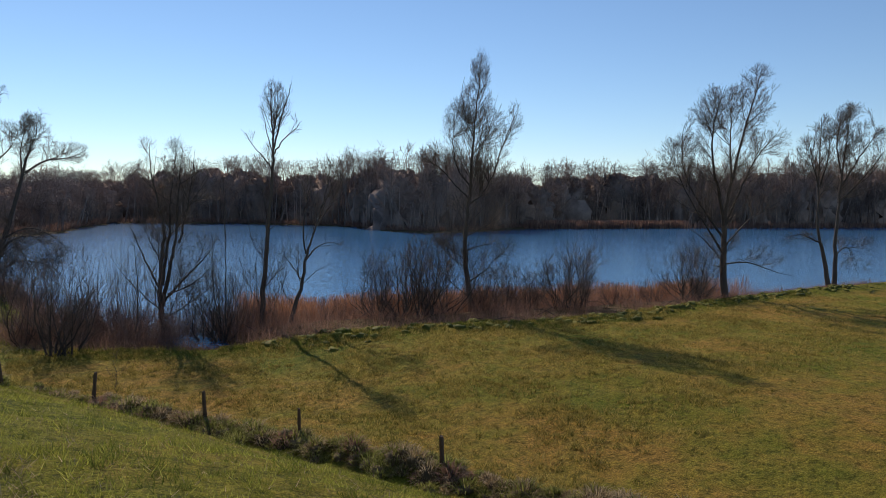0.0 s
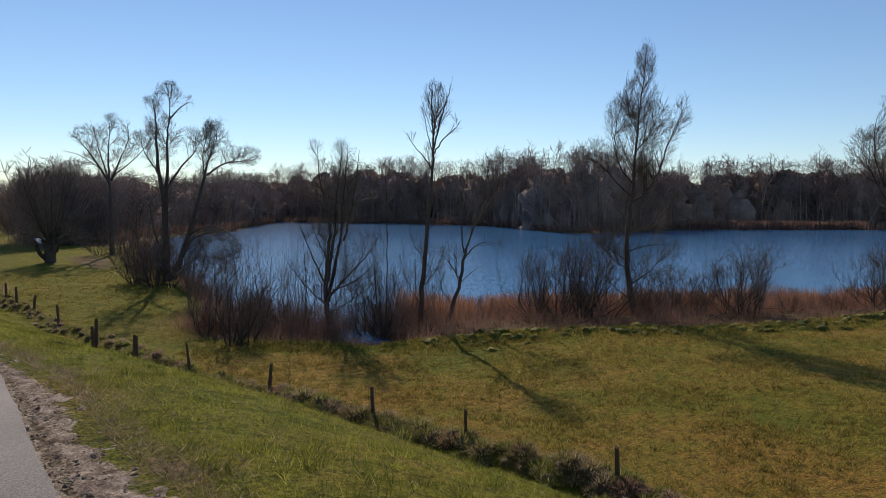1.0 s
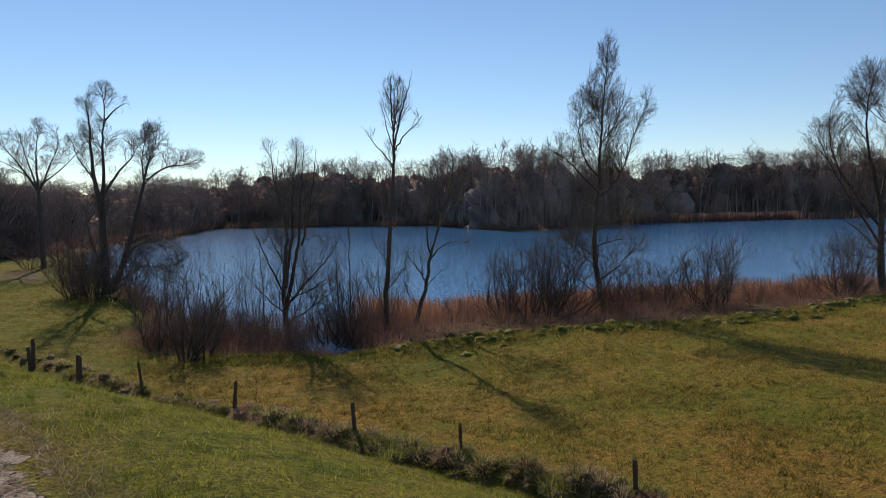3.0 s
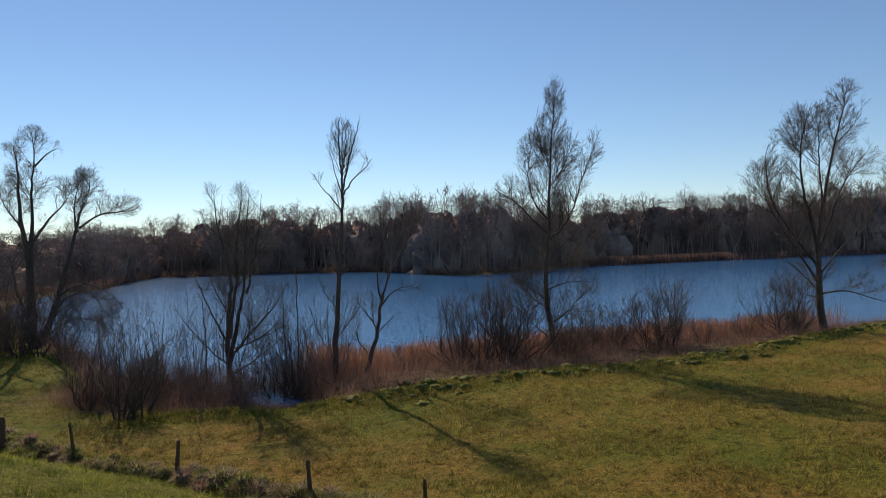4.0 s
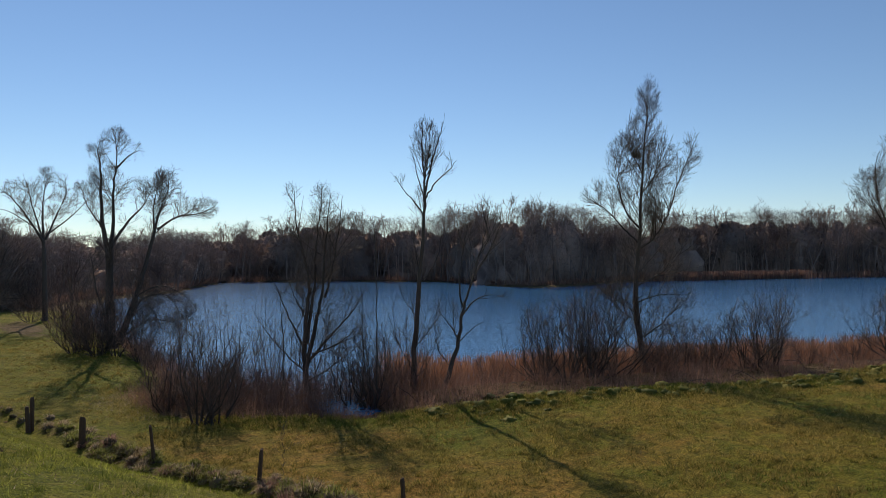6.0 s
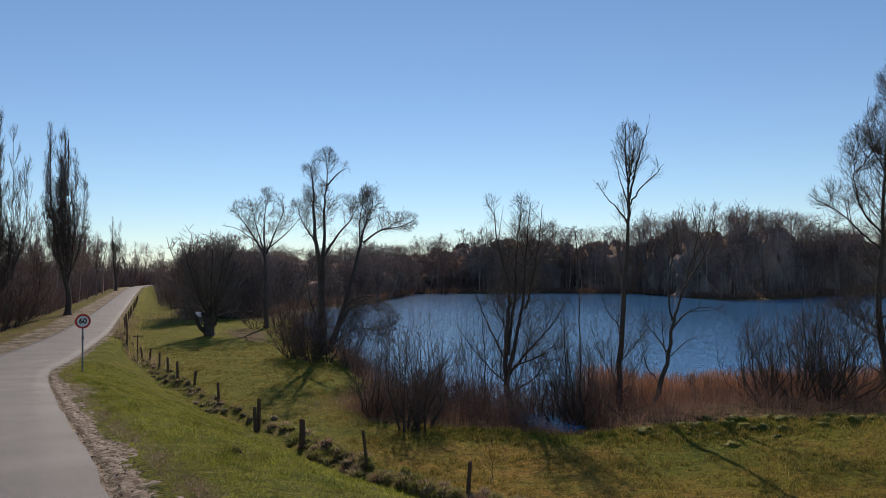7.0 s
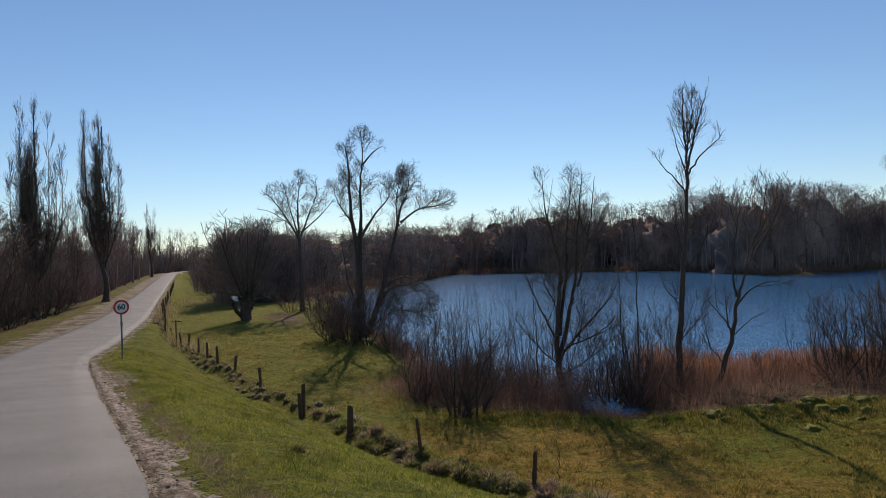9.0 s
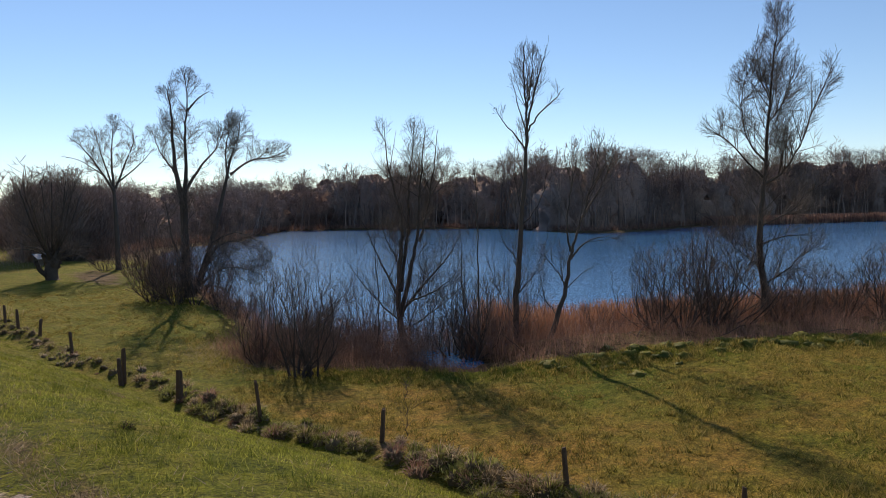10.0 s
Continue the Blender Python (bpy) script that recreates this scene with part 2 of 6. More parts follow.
def shore_distance(x, y):
    """Metres from the water's edge: positive on land, negative in the lake."""
    best, inside = np.full(x.shape, 1e9), np.zeros(x.shape, bool)
    for (ax, ay), (bx, by) in zip(SHORE, SHORE[1:] + SHORE[:1]):
        ex, ey = bx - ax, by - ay
        t = np.clip(((x - ax) * ex + (y - ay) * ey) / (ex * ex + ey * ey), 0, 1)
        best = np.minimum(best, np.hypot(x - ax - t * ex, y - ay - t * ey))
        if ay != by:
            inside ^= ((ay > y) != (by > y)) & (x < ex * (y - ay) / ey + ax)
    return np.where(inside, -best, best)


def land(x, y):
    """Height of the ground."""
    x, y = np.asarray(x, float), np.asarray(y, float)
    edge, left, road, fence = np.interp(y, EDGE_Y, EDGE_X), np.interp(y, LEFT_Y, LEFT_X), np.interp(y, ROAD_Y, ROAD_Z), np.interp(y, FENCE_Y, FENCE_X)
    field = np.clip(0.57 + 0.5 * smooth01((x - 12) / 9) - 0.02 * (y - 15), 0.32, 1.2)
    field = field + 0.5 * smooth01((y - 55) / 60) * smooth01((14 - x) / 10) + 0.05 * wobble(x, y, 0.22, 1.0) + 0.03 * wobble(x, y, 0.9, 4.0)
    u = (x - edge - 1.1) / np.maximum(fence - 0.4 - edge - 1.1, 0.8)
    slope = 0.6 * smooth01(u) + 0.4 * np.clip(u, 0, 1)
    z = road - 0.05 + (field - road + 0.05) * slope
    # tufted, trodden turf on the slope
    z = z + smooth01((u - 0.02) / 0.1) * (0.028 * wobble(x, y, 2.6, 6.0) + 0.02 * wobble(x, y, 5.2, 9.0)) * (x > edge)
    # the ditch bank that the fence stands on
    d = x - fence
    room = smooth01((fence - edge - 2.0) / 1.5)
    z = z + room * ((0.16 + 0.09 * wobble(x, y, 1.9, 2.0)) * np.exp(-((d - 0.1) / 0.5) ** 2) - 0.14 * np.exp(-((d + 0.75) / 0.45) ** 2))
    # the other side of the dyke
    v = (left - 2.2 - x) / 7.0
    z = np.where(x < left, (road - 0.06) + (0.8 - road) * smooth01(v), z)
    z = z + np.where((x > 9) & (y < 31), (0.13 + 0.06 * wobble(x, y, 1.5, 5.0)) * np.exp(-((behind_bank(x, y) + 0.45) / 0.5) ** 2), 0)
    s = shore_distance(x, y)
    z = np.where(s < 3, 0.0 + (z - 0.0) * smooth01((s + 0.2) / 3.2), z)
    z = np.where(s < 0, np.maximum(s * 0.35, -1.2) - 0.05, z)
    far = smooth01((np.hypot(x - 40, y - 60) - 260) / 200)
    return z * (1 - far) + 0.8 * far + 0.02 * wobble(x, y, 2.1, 2.0) * (s > 0.5) * (u > 0)


def graded(lo, hi, step, out_lo, out_hi, growth=1.13):
    mid = list(np.arange(lo, hi, step))
    a, w, down = lo, step, []
    while a > out_lo:
        w *= growth
        a -= w
        down.append(a)
    a, w, up = mid[-1], step, []
    while a < out_hi:
        w *= growth
        a += w
        up.append(a)
    return np.array(down[::-1] + mid + up)


def build_ground():
    xs, ys = graded(-7, 46, 0.28, -2500, 2500), graded(2, 58, 0.28, -1500, 3000)
    gx, gy = np.meshgrid(xs, ys)
    x, y = gx.ravel(), gy.ravel()
    z = land(x, y)
    nx, ny = len(xs), len(ys)
    i = (np.arange(ny - 1)[:, None] * nx + np.arange(nx - 1)).ravel()
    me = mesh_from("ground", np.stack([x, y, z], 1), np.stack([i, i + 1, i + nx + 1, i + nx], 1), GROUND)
    edge, left, fence = np.interp(y, EDGE_Y, EDGE_X), np.interp(y, LEFT_Y, LEFT_X), np.interp(y, FENCE_Y, FENCE_X)
    s = shore_distance(x, y)
    sand = np.where(x > left, 1.2 - np.maximum(x - edge - 0.1, 0) / (0.42 + 0.14 * wobble(x, y, 1.1, 4)), 1.1 - np.abs(left - x - 0.9) / 2.0)
    sand = np.clip(sand + 0.6 * np.exp(-(((x + 2.2) / 0.9) ** 2 + ((y - 33.5) / 2.5) ** 2)), 0, 1)
    sand = np.maximum(sand, 1.1 * np.exp(-(((x + 1.55) / 0.55) ** 2 + ((y - 29.0) / 3.6) ** 2)))
    litter = np.maximum(np.where(y < 34, np.clip(1.1 - s / 2.4, 0, 1), np.clip(1.15 - s / 1.7, 0, 1)), np.where((x > 8) & (y < 35), smooth01((behind_bank(x, y) + 0.6) / 1.2), 0))
    litter = np.maximum(litter, 0.55 * np.exp(-((x - fence + 0.1) / 0.45) ** 2))
    litter = np.maximum(litter, (x < left) * (0.5 + 0.14 * wobble(x, y, 0.5, 2)))
    litter = np.maximum(litter, 0.75 * smooth01((left - 3.5 - x) / 2.5))
    litter = np.maximum(litter, 0.62 * np.exp(-((x - edge - 0.68) / 0.28) ** 2) * (y < 36))
    litter = np.maximum(litter, smooth01((y - 86) / 10) * (x > 4))
    litter = np.maximum(litter, 0.8 * np.exp(-(((x - 2.9) / 0.5) ** 2 + ((y - 27.2) / 2.2) ** 2)))
    litter = np.maximum(litter, 0.85 * np.exp(-(((x - 8.6) / 2.2) ** 2 + ((y - 71) / 8.0) ** 2)))
    litter = np.maximum(litter, smooth01((x - 120) / 60))
    lush = np.where(x < fence - 0.3, 0.78 + 0.3 * wobble(x, y, 0.9, 5), 0.0)
    lush = np.maximum(lush, np.where((x > 8) & (y < 35), 0.8 * np.exp(-((behind_bank(x, y) + 0.9) / 1.0) ** 2), 0))
    lush = np.maximum(lush, 0.75 * smooth01((y + 0.35 * (9 - x) - 25) / 6))
    col = me.color_attributes.new("zone", "FLOAT_COLOR", "POINT")
    col.data.foreach_set("color", np.stack([sand, litter, lush, np.ones_like(x)], 1).astype(np.float32).ravel())
    return tagged(new("ground", me), "grassy meadow and dyke slope running down to the lake", "ground", kind="structure")


build_ground()


def build_road():
    ys = np.r_[np.arange(-38, 60, 0.4), np.arange(60, 395, 3.0)]
    n = 9
    right = np.interp(ys, EDGE_Y, EDGE_X) + 0.015 * wobble(ys, ys * 0, 1.1) + 0.012 * wobble(ys, ys * 0, 3.3)
    left = np.interp(ys, LEFT_Y, LEFT_X) + 0.06 * wobble(ys, ys * 0, 1.3, 2)
    z = np.interp(ys, ROAD_Y, ROAD_Z)
    verts, u = [np.stack([left - 0.05, ys, z - 0.15], 1)], np.linspace(0, 1, n)
    for k in range(n):
        verts.append(np.stack([left + (right - left) * u[k], ys, z + 0.035 + 0.05 * (1 - (2 * u[k] - 1) ** 2)], 1))
    verts.append(np.stack([right + 0.05, ys, z - 0.12], 1))
    verts = np.stack(verts, 1)
    m = verts.shape[1]
    i = (np.arange(len(ys) - 1)[:, None] * m + np.arange(m - 1)).ravel()
    me = mesh_from("road", verts.reshape(-1, 3), np.stack([i, i + 1, i + m + 1, i + m], 1), ASPHALT)
    tagged(new("road", me), "narrow worn grey asphalt road running down off the dyke", "road", kind="structure")


build_road()

def lattice(x, y, scale, seed):
    """Smooth random bumps between 0 and 1, about one to each 1 / scale metres."""
    table = np.random.default_rng(seed).random((256, 256))
    u, v = x * scale, y * scale
    i, j = np.floor(u).astype(int), np.floor(v).astype(int)
    a, b = smooth01(u - i), smooth01(v - j)
    i, j, i2, j2 = i % 256, j % 256, (i + 1) % 256, (j + 1) % 256
    return (table[i, j] * (1 - a) + table[i2, j] * a) * (1 - b) + (table[i, j2] * (1 - a) + table[i2, j2] * a) * b


def verge_material():
    m, nt, links, b = material("sandy_verge", 0.95, 0.15)
    pos = nt.new("ShaderNodeTexCoord").outputs["Object"]
    mid, fine = noise_node(nt, links, 7, 5, 0.75, pos), noise_node(nt, links, 60, 4, 0.85, pos)
    c = ramp(nt, links, mid, [(0.36, (0.11, 0.078, 0.052)), (0.47, (0.28, 0.215, 0.158)), (0.6, (0.48, 0.395, 0.315))])
    c = mix(nt, links, 0.8, c, ramp(nt, links, fine, [(0.38, (0.4, 0.38, 0.36)), (0.5, (1, 1, 1)), (0.62, (1.35, 1.33, 1.3))]), "MULTIPLY")
    links.new(c, b.inputs["Base Color"])
    bump(nt, links, b, fine, 0.9, 0.02)
    return m


def build_verge():
    ys, us = 2.0 + 36 * np.linspace(0, 1, 1100) ** 1.45, np.linspace(-0.06, 1.0, 40)
    gu, gy = np.meshgrid(us, ys)
    x, y = (gu + np.interp(gy, EDGE_Y, EDGE_X)).ravel(), gy.ravel()
    u = gu.ravel()
    lumps = 0.25 * lattice(x, y, 3, 1) + 0.3 * lattice(x, y, 10, 2) + 0.45 * lattice(x, y, 24, 3) ** 2
    rut = np.exp(-((u - 0.10) / 0.04) ** 2) + 0.6 * np.exp(-((u - 0.42 - 0.06 * wobble(y, y * 0, 0.8)) / 0.07) ** 2)
    end = 0.29 + 0.16 * wobble(x, y, 1.1, 4) + 0.30 * (lattice(x, y, 5, 5) - 0.5)
    z = land(x, y) + 0.012 + 0.06 * (lumps - 0.35) - 0.03 * rut - 0.055 * smooth01((u - end) / 0.4)
    nx, ny = len(us), len(ys)
    i = (np.arange(ny - 1)[:, None] * nx + np.arange(nx - 1)).ravel()
    me = mesh_from("verge", np.stack([x, y, z], 1), np.stack([i, i + 1, i + nx + 1, i + nx], 1), verge_material())
    tagged(new("verge", me), "crumbling sandy verge with ruts beside the asphalt", "verge", kind="structure")


build_verge()

me = mesh_from("water", [(9, -70, 0), (300, -70, 0), (300, 180, 0), (9, 180, 0)], [(0, 1, 2, 3)], WATER)
tagged(new("water", me), "blue wind-rippled lake reflecting the sky", "lake", kind="structure")


# ---- bare trees ----
def unit(v):
    return v / np.maximum(np.linalg.norm(v, axis=-1, keepdims=True), 1e-9)


def grow(rng, start, way, length, r0, r1, k, wander, up):
    """Branches as polylines of k points, bending towards the light by up."""
    p, d, out = start.copy(), unit(way), [start.copy()]
    for _ in range(k - 1):
        d = unit(d + rng.normal(0, wander, d.shape) + np.array([0, 0, up]))
        p = p + d * (length / (k - 1))[:, None]
        out.append(p.copy())
    f = np.linspace(0, 1, k)
    return np.stack(out, 1), r0[:, None] + (r1 - r0)[:, None] * f


PROFILE = {
    "even": lambda t: np.ones_like(t),
    "cone": lambda t: 1.08 - 0.92 * t,
    "round": lambda t: 0.45 + 0.75 * np.sin(np.pi * np.clip(t, 0, 1) ** 0.8),
    "birch": lambda t: np.interp(t, [0, 0.28, 0.6, 1], [0.5, 1.0, 0.72, 0.13]),
    "top": lambda t: 0.35 + 0.75 * t,
}


def spawn(rng, P, R, per, t0, t1, angle, size, shape, k, wander, up, thick, tip):
    """Children along the branches P. size: metres if above zero, else a share of the parent's length."""
    n, kk = P.shape[:2]
    t = (np.arange(per)[None] + rng.random((n, per))) / per
    t = (t0 + (t1 - t0) * t).ravel()
    parent = np.repeat(np.arange(n), per)
    f = t * (kk - 1)
    a = np.minimum(f.astype(int), kk - 2)
    w = (f - a)[:, None]
    start = P[parent, a] * (1 - w) + P[parent, a + 1] * w
    tangent = unit(P[parent, a + 1] - P[parent, a])
    radius = R[parent, a] * (1 - w[:, 0]) + R[parent, a + 1] * w[:, 0]
    side = rng.normal(0, 1, start.shape)
    side = unit(side - (side * tangent).sum(-1, keepdims=True) * tangent)
    ang = np.radians(rng.uniform(angle[0], angle[1], len(t)))[:, None]
    way = np.cos(ang) * tangent + np.sin(ang) * side
    span = np.linalg.norm(np.diff(P, axis=1), axis=-1).sum(1)[parent] if size[0] < 0 else 1.0
    length = rng.uniform(min(map(abs, size)), max(map(abs, size)), len(t)) * span * PROFILE[shape]((t - t0) / max(t1 - t0, 1e-6))
    r0 = np.minimum(radius * 0.75, np.maximum(thick * length, tip))
    if size[0] < 0 and n > 8:
        keep = rng.random(len(t)) < np.clip(span / np.quantile(span, 0.55), 0.2, 1)
        start, way, length, r0 = start[keep], way[keep], length[keep], r0[keep]
    return grow(rng, start, way, length, r0, np.minimum(r0, tip), k, wander, up)


def tubes(P, R, sides):
    n, k = P.shape[:2]
    tangent = unit(np.gradient(P, axis=1))
    ref = np.where(np.abs(tangent[..., 2:]) > 0.9, np.array([1.0, 0, 0]), np.array([0, 0, 1.0]))
    u = unit(np.cross(tangent, ref))
    v = np.cross(tangent, u)
    ang = np.arange(sides) * 2 * np.pi / sides
    ring = P[:, :, None] + R[:, :, None, None] * (np.cos(ang)[:, None] * u[:, :, None] + np.sin(ang)[:, None] * v[:, :, None])
    i = (np.arange(n)[:, None, None] * k + np.arange(k - 1)[None, :, None]) * sides
    s = np.arange(sides)
    s2 = (s + 1) % sides
    quads = np.stack([i + s, i + s2, i + sides + s2, i + sides + s], -1).reshape(-1, 4)
    return ring.reshape(-1, 3), quads


def ribbons(rng, P, R):
    """Fine far twigs as flat tapering slivers."""
    n, k = P.shape[:2]
    side = rng.normal(0, 1, (n, 3))
    tangent = unit(P[:, -1] - P[:, 0])
    side = unit(side - (side * tangent).sum(-1, keepdims=True) * tangent)
    v = np.stack([P - side[:, None] * R[..., None], P + side[:, None] * R[..., None]], 2).reshape(-1, 3)
    i = (np.arange(n)[:, None] * k + np.arange(k - 1)[None]) * 2
    return v, np.stack([i, i + 1, i + 3, i + 2], -1).reshape(-1, 4)


def thatch(rng, p, z, tall, thick):
    """Slender twigs lying every way, the tangle inside a wood."""
    n = len(p)
    P, R = grow(rng, np.column_stack([p, z]), rng.normal(0, 1, (n, 3)) * np.array([1, 1, 0.9]), tall, np.full(n, thick), np.full(n, thick * 0.3), 2, 0.0, 0.0)
    return ribbons(rng, P, R)


def joined(pieces):
    verts, quads, at = [], [], 0
    for v, q in pieces:
        verts.append(v)
        quads.append(q + at)
        at += len(v)
    return np.concatenate(verts), np.concatenate(quads)


def stem(points, r0, r1, k=14, rng=None, wander=0.0):
    """One main stem through a few places, smoothed, as a polyline."""
    pts = np.array(points, float)
    f = np.linspace(0, len(pts) - 1, k)
    out = np.zeros((k, 3))
    for n, t in enumerate(f):
        i = min(int(t), len(pts) - 2)
        w = t - i
        p0, p1, p2, p3 = pts[max(i - 1, 0)], pts[i], pts[i + 1], pts[min(i + 2, len(pts) - 1)]
        out[n] = 0.5 * (2 * p1 + (p2 - p0) * w + (2 * p0 - 5 * p1 + 4 * p2 - p3) * w**2 + (3 * p1 - p0 - 3 * p2 + p3) * w**3)
    if rng is not None and wander:
        out[1:] += rng.normal(0, wander, (k - 1, 3)) * np.array([1, 1, 0.2])
    r = r0 + (r1 - r0) * np.linspace(0, 1, k) ** 0.65
    r[0] *= 1.35
    return out[None], r[None]


def build_tree(stems, levels, seed, solid=1, dense=1.8, slivers=9):
    """Stems and levels of branching: the first ones make the trunk's mesh, the rest the crown's."""
    rng = np.random.default_rng(seed)
    wood_parts, twig_parts = [], []
    parents = []
    for s in stems:
        P, R = stem(*s, rng=rng, wander=0.03)
        wood_parts.append(tubes(P, R, 8 if R.max() > 0.06 else 5))
        parents.append((P, R))
    for n, lv in enumerate(levels):
        if n:
            lv = (lv[0] if n == 1 else round(lv[0] * dense), *lv[1:-2], lv[-2] * 1.25, lv[-1] * 1.4)
        kids = []
        spans = [float(np.linalg.norm(np.diff(P[0], axis=0), axis=-1).sum()) for P, R in parents]
        for (P, R), span in zip(parents, spans):
            share = span / max(spans) if n == 0 else 1.0
            size = (lv[4][0] * (0.45 + 0.55 * share), lv[4][1] * (0.45 + 0.55 * share))
            kids.append(spawn(rng, P, R, max(3, round(lv[0] * share)), *lv[1:4], size, *lv[5:]))
        for P, R in kids:
            (wood_parts if n < solid else twig_parts).append(ribbons(rng, P, R * 1.2) if n >= slivers else tubes(P, R, 5 if n < solid else 3))
        parents = kids
    return joined(wood_parts), joined(twig_parts)


def place_tree(name, x, y, made, label, category="tree", bark=None, twig=None, turn=0.0, size=1.0, sink=0.06, group=""):
    base = new(name)
    base.matrix_basis = pose(x, y, float(land(x, y)) - sink, 0, 0, turn) @ Matrix.Diagonal((size, size, size, 1))
    (tv, tq), (cv, cq) = made
    mesh_part("trunk", tv, tq, bark or BARK, base)
    mesh_part("crown", cv, cq, twig or TWIG, base)
    return tagged(base, label, category, group)


RIGHT, AHEAD = np.array([0.77, -0.64, 0]), np.array([0.64, 0.77, 0])


def lean(*steps):
    """Stem places from (metres to the right as seen from the dyke, metres back, height)."""
    return [tuple(RIGHT * a + AHEAD * b + np.array([0, 0, c])) for a, b, c in steps]


def in_lobes(p, lobes, grown=1.0):
    """How dense the crown is at the places p: the weight of the densest lobe round each, 0 outside. A lobe: place, unit way across, radius, depth, half height, weight."""
    out = np.zeros(p.shape[:-1])
    for c, across, r, deep, rz, w in lobes:
        d = p - c
        a, b = d[..., 0] * across[0] + d[..., 1] * across[1], d[..., 1] * across[0] - d[..., 0] * across[1]
        out = np.maximum(out, np.where((a / r) ** 2 + (b / deep) ** 2 + (d[..., 2] / rz) ** 2 < grown * grown, w, 0.0))
    return out


def fan_out(rng, P, R, lobes, per, angle, length, up, wander, k, thick, tip, t0=0.0, bare=0.03, shrink=0.55, thin=True):
    """Side branches all along P, so many to the metre, bending up towards the light and ending where the crown's lobes end."""
    n, kk = P.shape[:2]
    span = np.linalg.norm(np.diff(P, axis=1), axis=-1).sum(1)
    parent = np.repeat(np.arange(n), rng.poisson(per * span * (1 - t0)))
    t = t0 + (1 - t0) * rng.random(len(parent))
    f = t * (kk - 1)
    a = np.minimum(f.astype(int), kk - 2)
    w = (f - a)[:, None]
    start = P[parent, a] * (1 - w) + P[parent, a + 1] * w
    dense = in_lobes(start, lobes)
    keep = rng.random(len(parent)) < np.maximum(dense if thin else dense > 0, bare)
    parent, t, a, w, start = parent[keep], t[keep], a[keep], w[keep], start[keep]
    tangent = unit(P[parent, a + 1] - P[parent, a])
    radius = R[parent, a] * (1 - w[:, 0]) + R[parent, a + 1] * w[:, 0]
    side = rng.normal(0, 1, start.shape)
    side = unit(side - (side * tangent).sum(-1, keepdims=True) * tangent)
    ang = np.radians(rng.uniform(angle[0], angle[1], len(t)))[:, None]
    d = unit(np.cos(ang) * tangent + np.sin(ang) * side + np.array([0, 0, up]))
    most = rng.uniform(length[0], length[1], len(t)) * (1 - shrink * t)
    free = in_lobes(start, lobes) == 0
    most = np.where(free, most * 0.5, most)
    steps, p, path = 8, start.copy(), [start]
    grown = rng.uniform(0.86, 1.14, len(t))
    alive, reach = np.ones(len(t), bool), np.zeros(len(t))
    for _ in range(steps):
        d = unit(d + rng.normal(0, wander, d.shape) + np.array([0, 0, up]))
        p = p + d * (most / steps)[:, None]
        path.append(p)
        alive &= free | (in_lobes(p, lobes, grown) > 0)
        reach += alive
    path = np.stack(path, 1)
    u = np.linspace(0, 1, k)[None] * np.maximum(reach, 2.0)[:, None]
    i = np.minimum(u.astype(int), steps - 1)
    f = (u - i)[..., None]
    rows = np.arange(len(t))[:, None]
    out = path[rows, i] * (1 - f) + path[rows, i + 1] * f
    long = most * np.maximum(reach, 2.0) / steps
    r0 = np.minimum(radius * 0.8, np.maximum(thick * long, tip * 1.15))
    r1 = np.minimum(r0, tip)
    return out, r0[:, None] + (r1 - r0)[:, None] * np.linspace(0, 1, k) ** 0.8


# branches to the metre, angle off the parent, length, pull towards the light, wander; from boughs to twigs
SPRAY = ((7.5, (30, 60), (0.9, 2.6), 0.06, 0.03), (6.5, (28, 55), (0.45, 1.25), 0.05, 0.035), (8.5, (26, 52), (0.25, 0.7), 0.035, 0.03), (6.0, (24, 50), (0.12, 0.34), 0.02, 0.02))
BUSHY = ((5.5, (32, 64), (0.9, 2.4), 0.06, 0.04), (6.5, (30, 58), (0.5, 1.3), 0.045, 0.05), (8.0, (28, 56), (0.3, 0.8), 0.03, 0.05), (5.0, (26, 54), (0.18, 0.45), 0.02, 0.03))
SLENDER = ((4.2, (22, 44), (1.0, 2.6), 0.07, 0.035), (5.0, (22, 44), (0.5, 1.2), 0.05, 0.04), (6.5, (20, 42), (0.25, 0.65), 0.04, 0.04), (4.0, (20, 42), (0.12, 0.3), 0.02, 0.02))
AIRY = ((3.8, (30, 60), (0.9, 2.4), 0.06, 0.04), (5.0, (28, 56), (0.5, 1.3), 0.045, 0.05), (6.5, (26, 54), (0.3, 0.8), 0.03, 0.05), (4.0, (26, 54), (0.18, 0.45), 0.02, 0.03))
DENSE = ((3.4, (30, 60), (0.9, 2.2), 0.08, 0.08), (4.4, (28, 56), (0.5, 1.2), 0.06, 0.10), (6.0, (26, 56), (0.3, 0.8), 0.05, 0.10))
COLUMN = ((3.6, (14, 34), (1.4, 3.0), 0.14, 0.03), (3.6, (14, 34), (0.8, 1.8), 0.11, 0.04), (3.8, (14, 36), (0.5, 1.0), 0.08, 0.04))


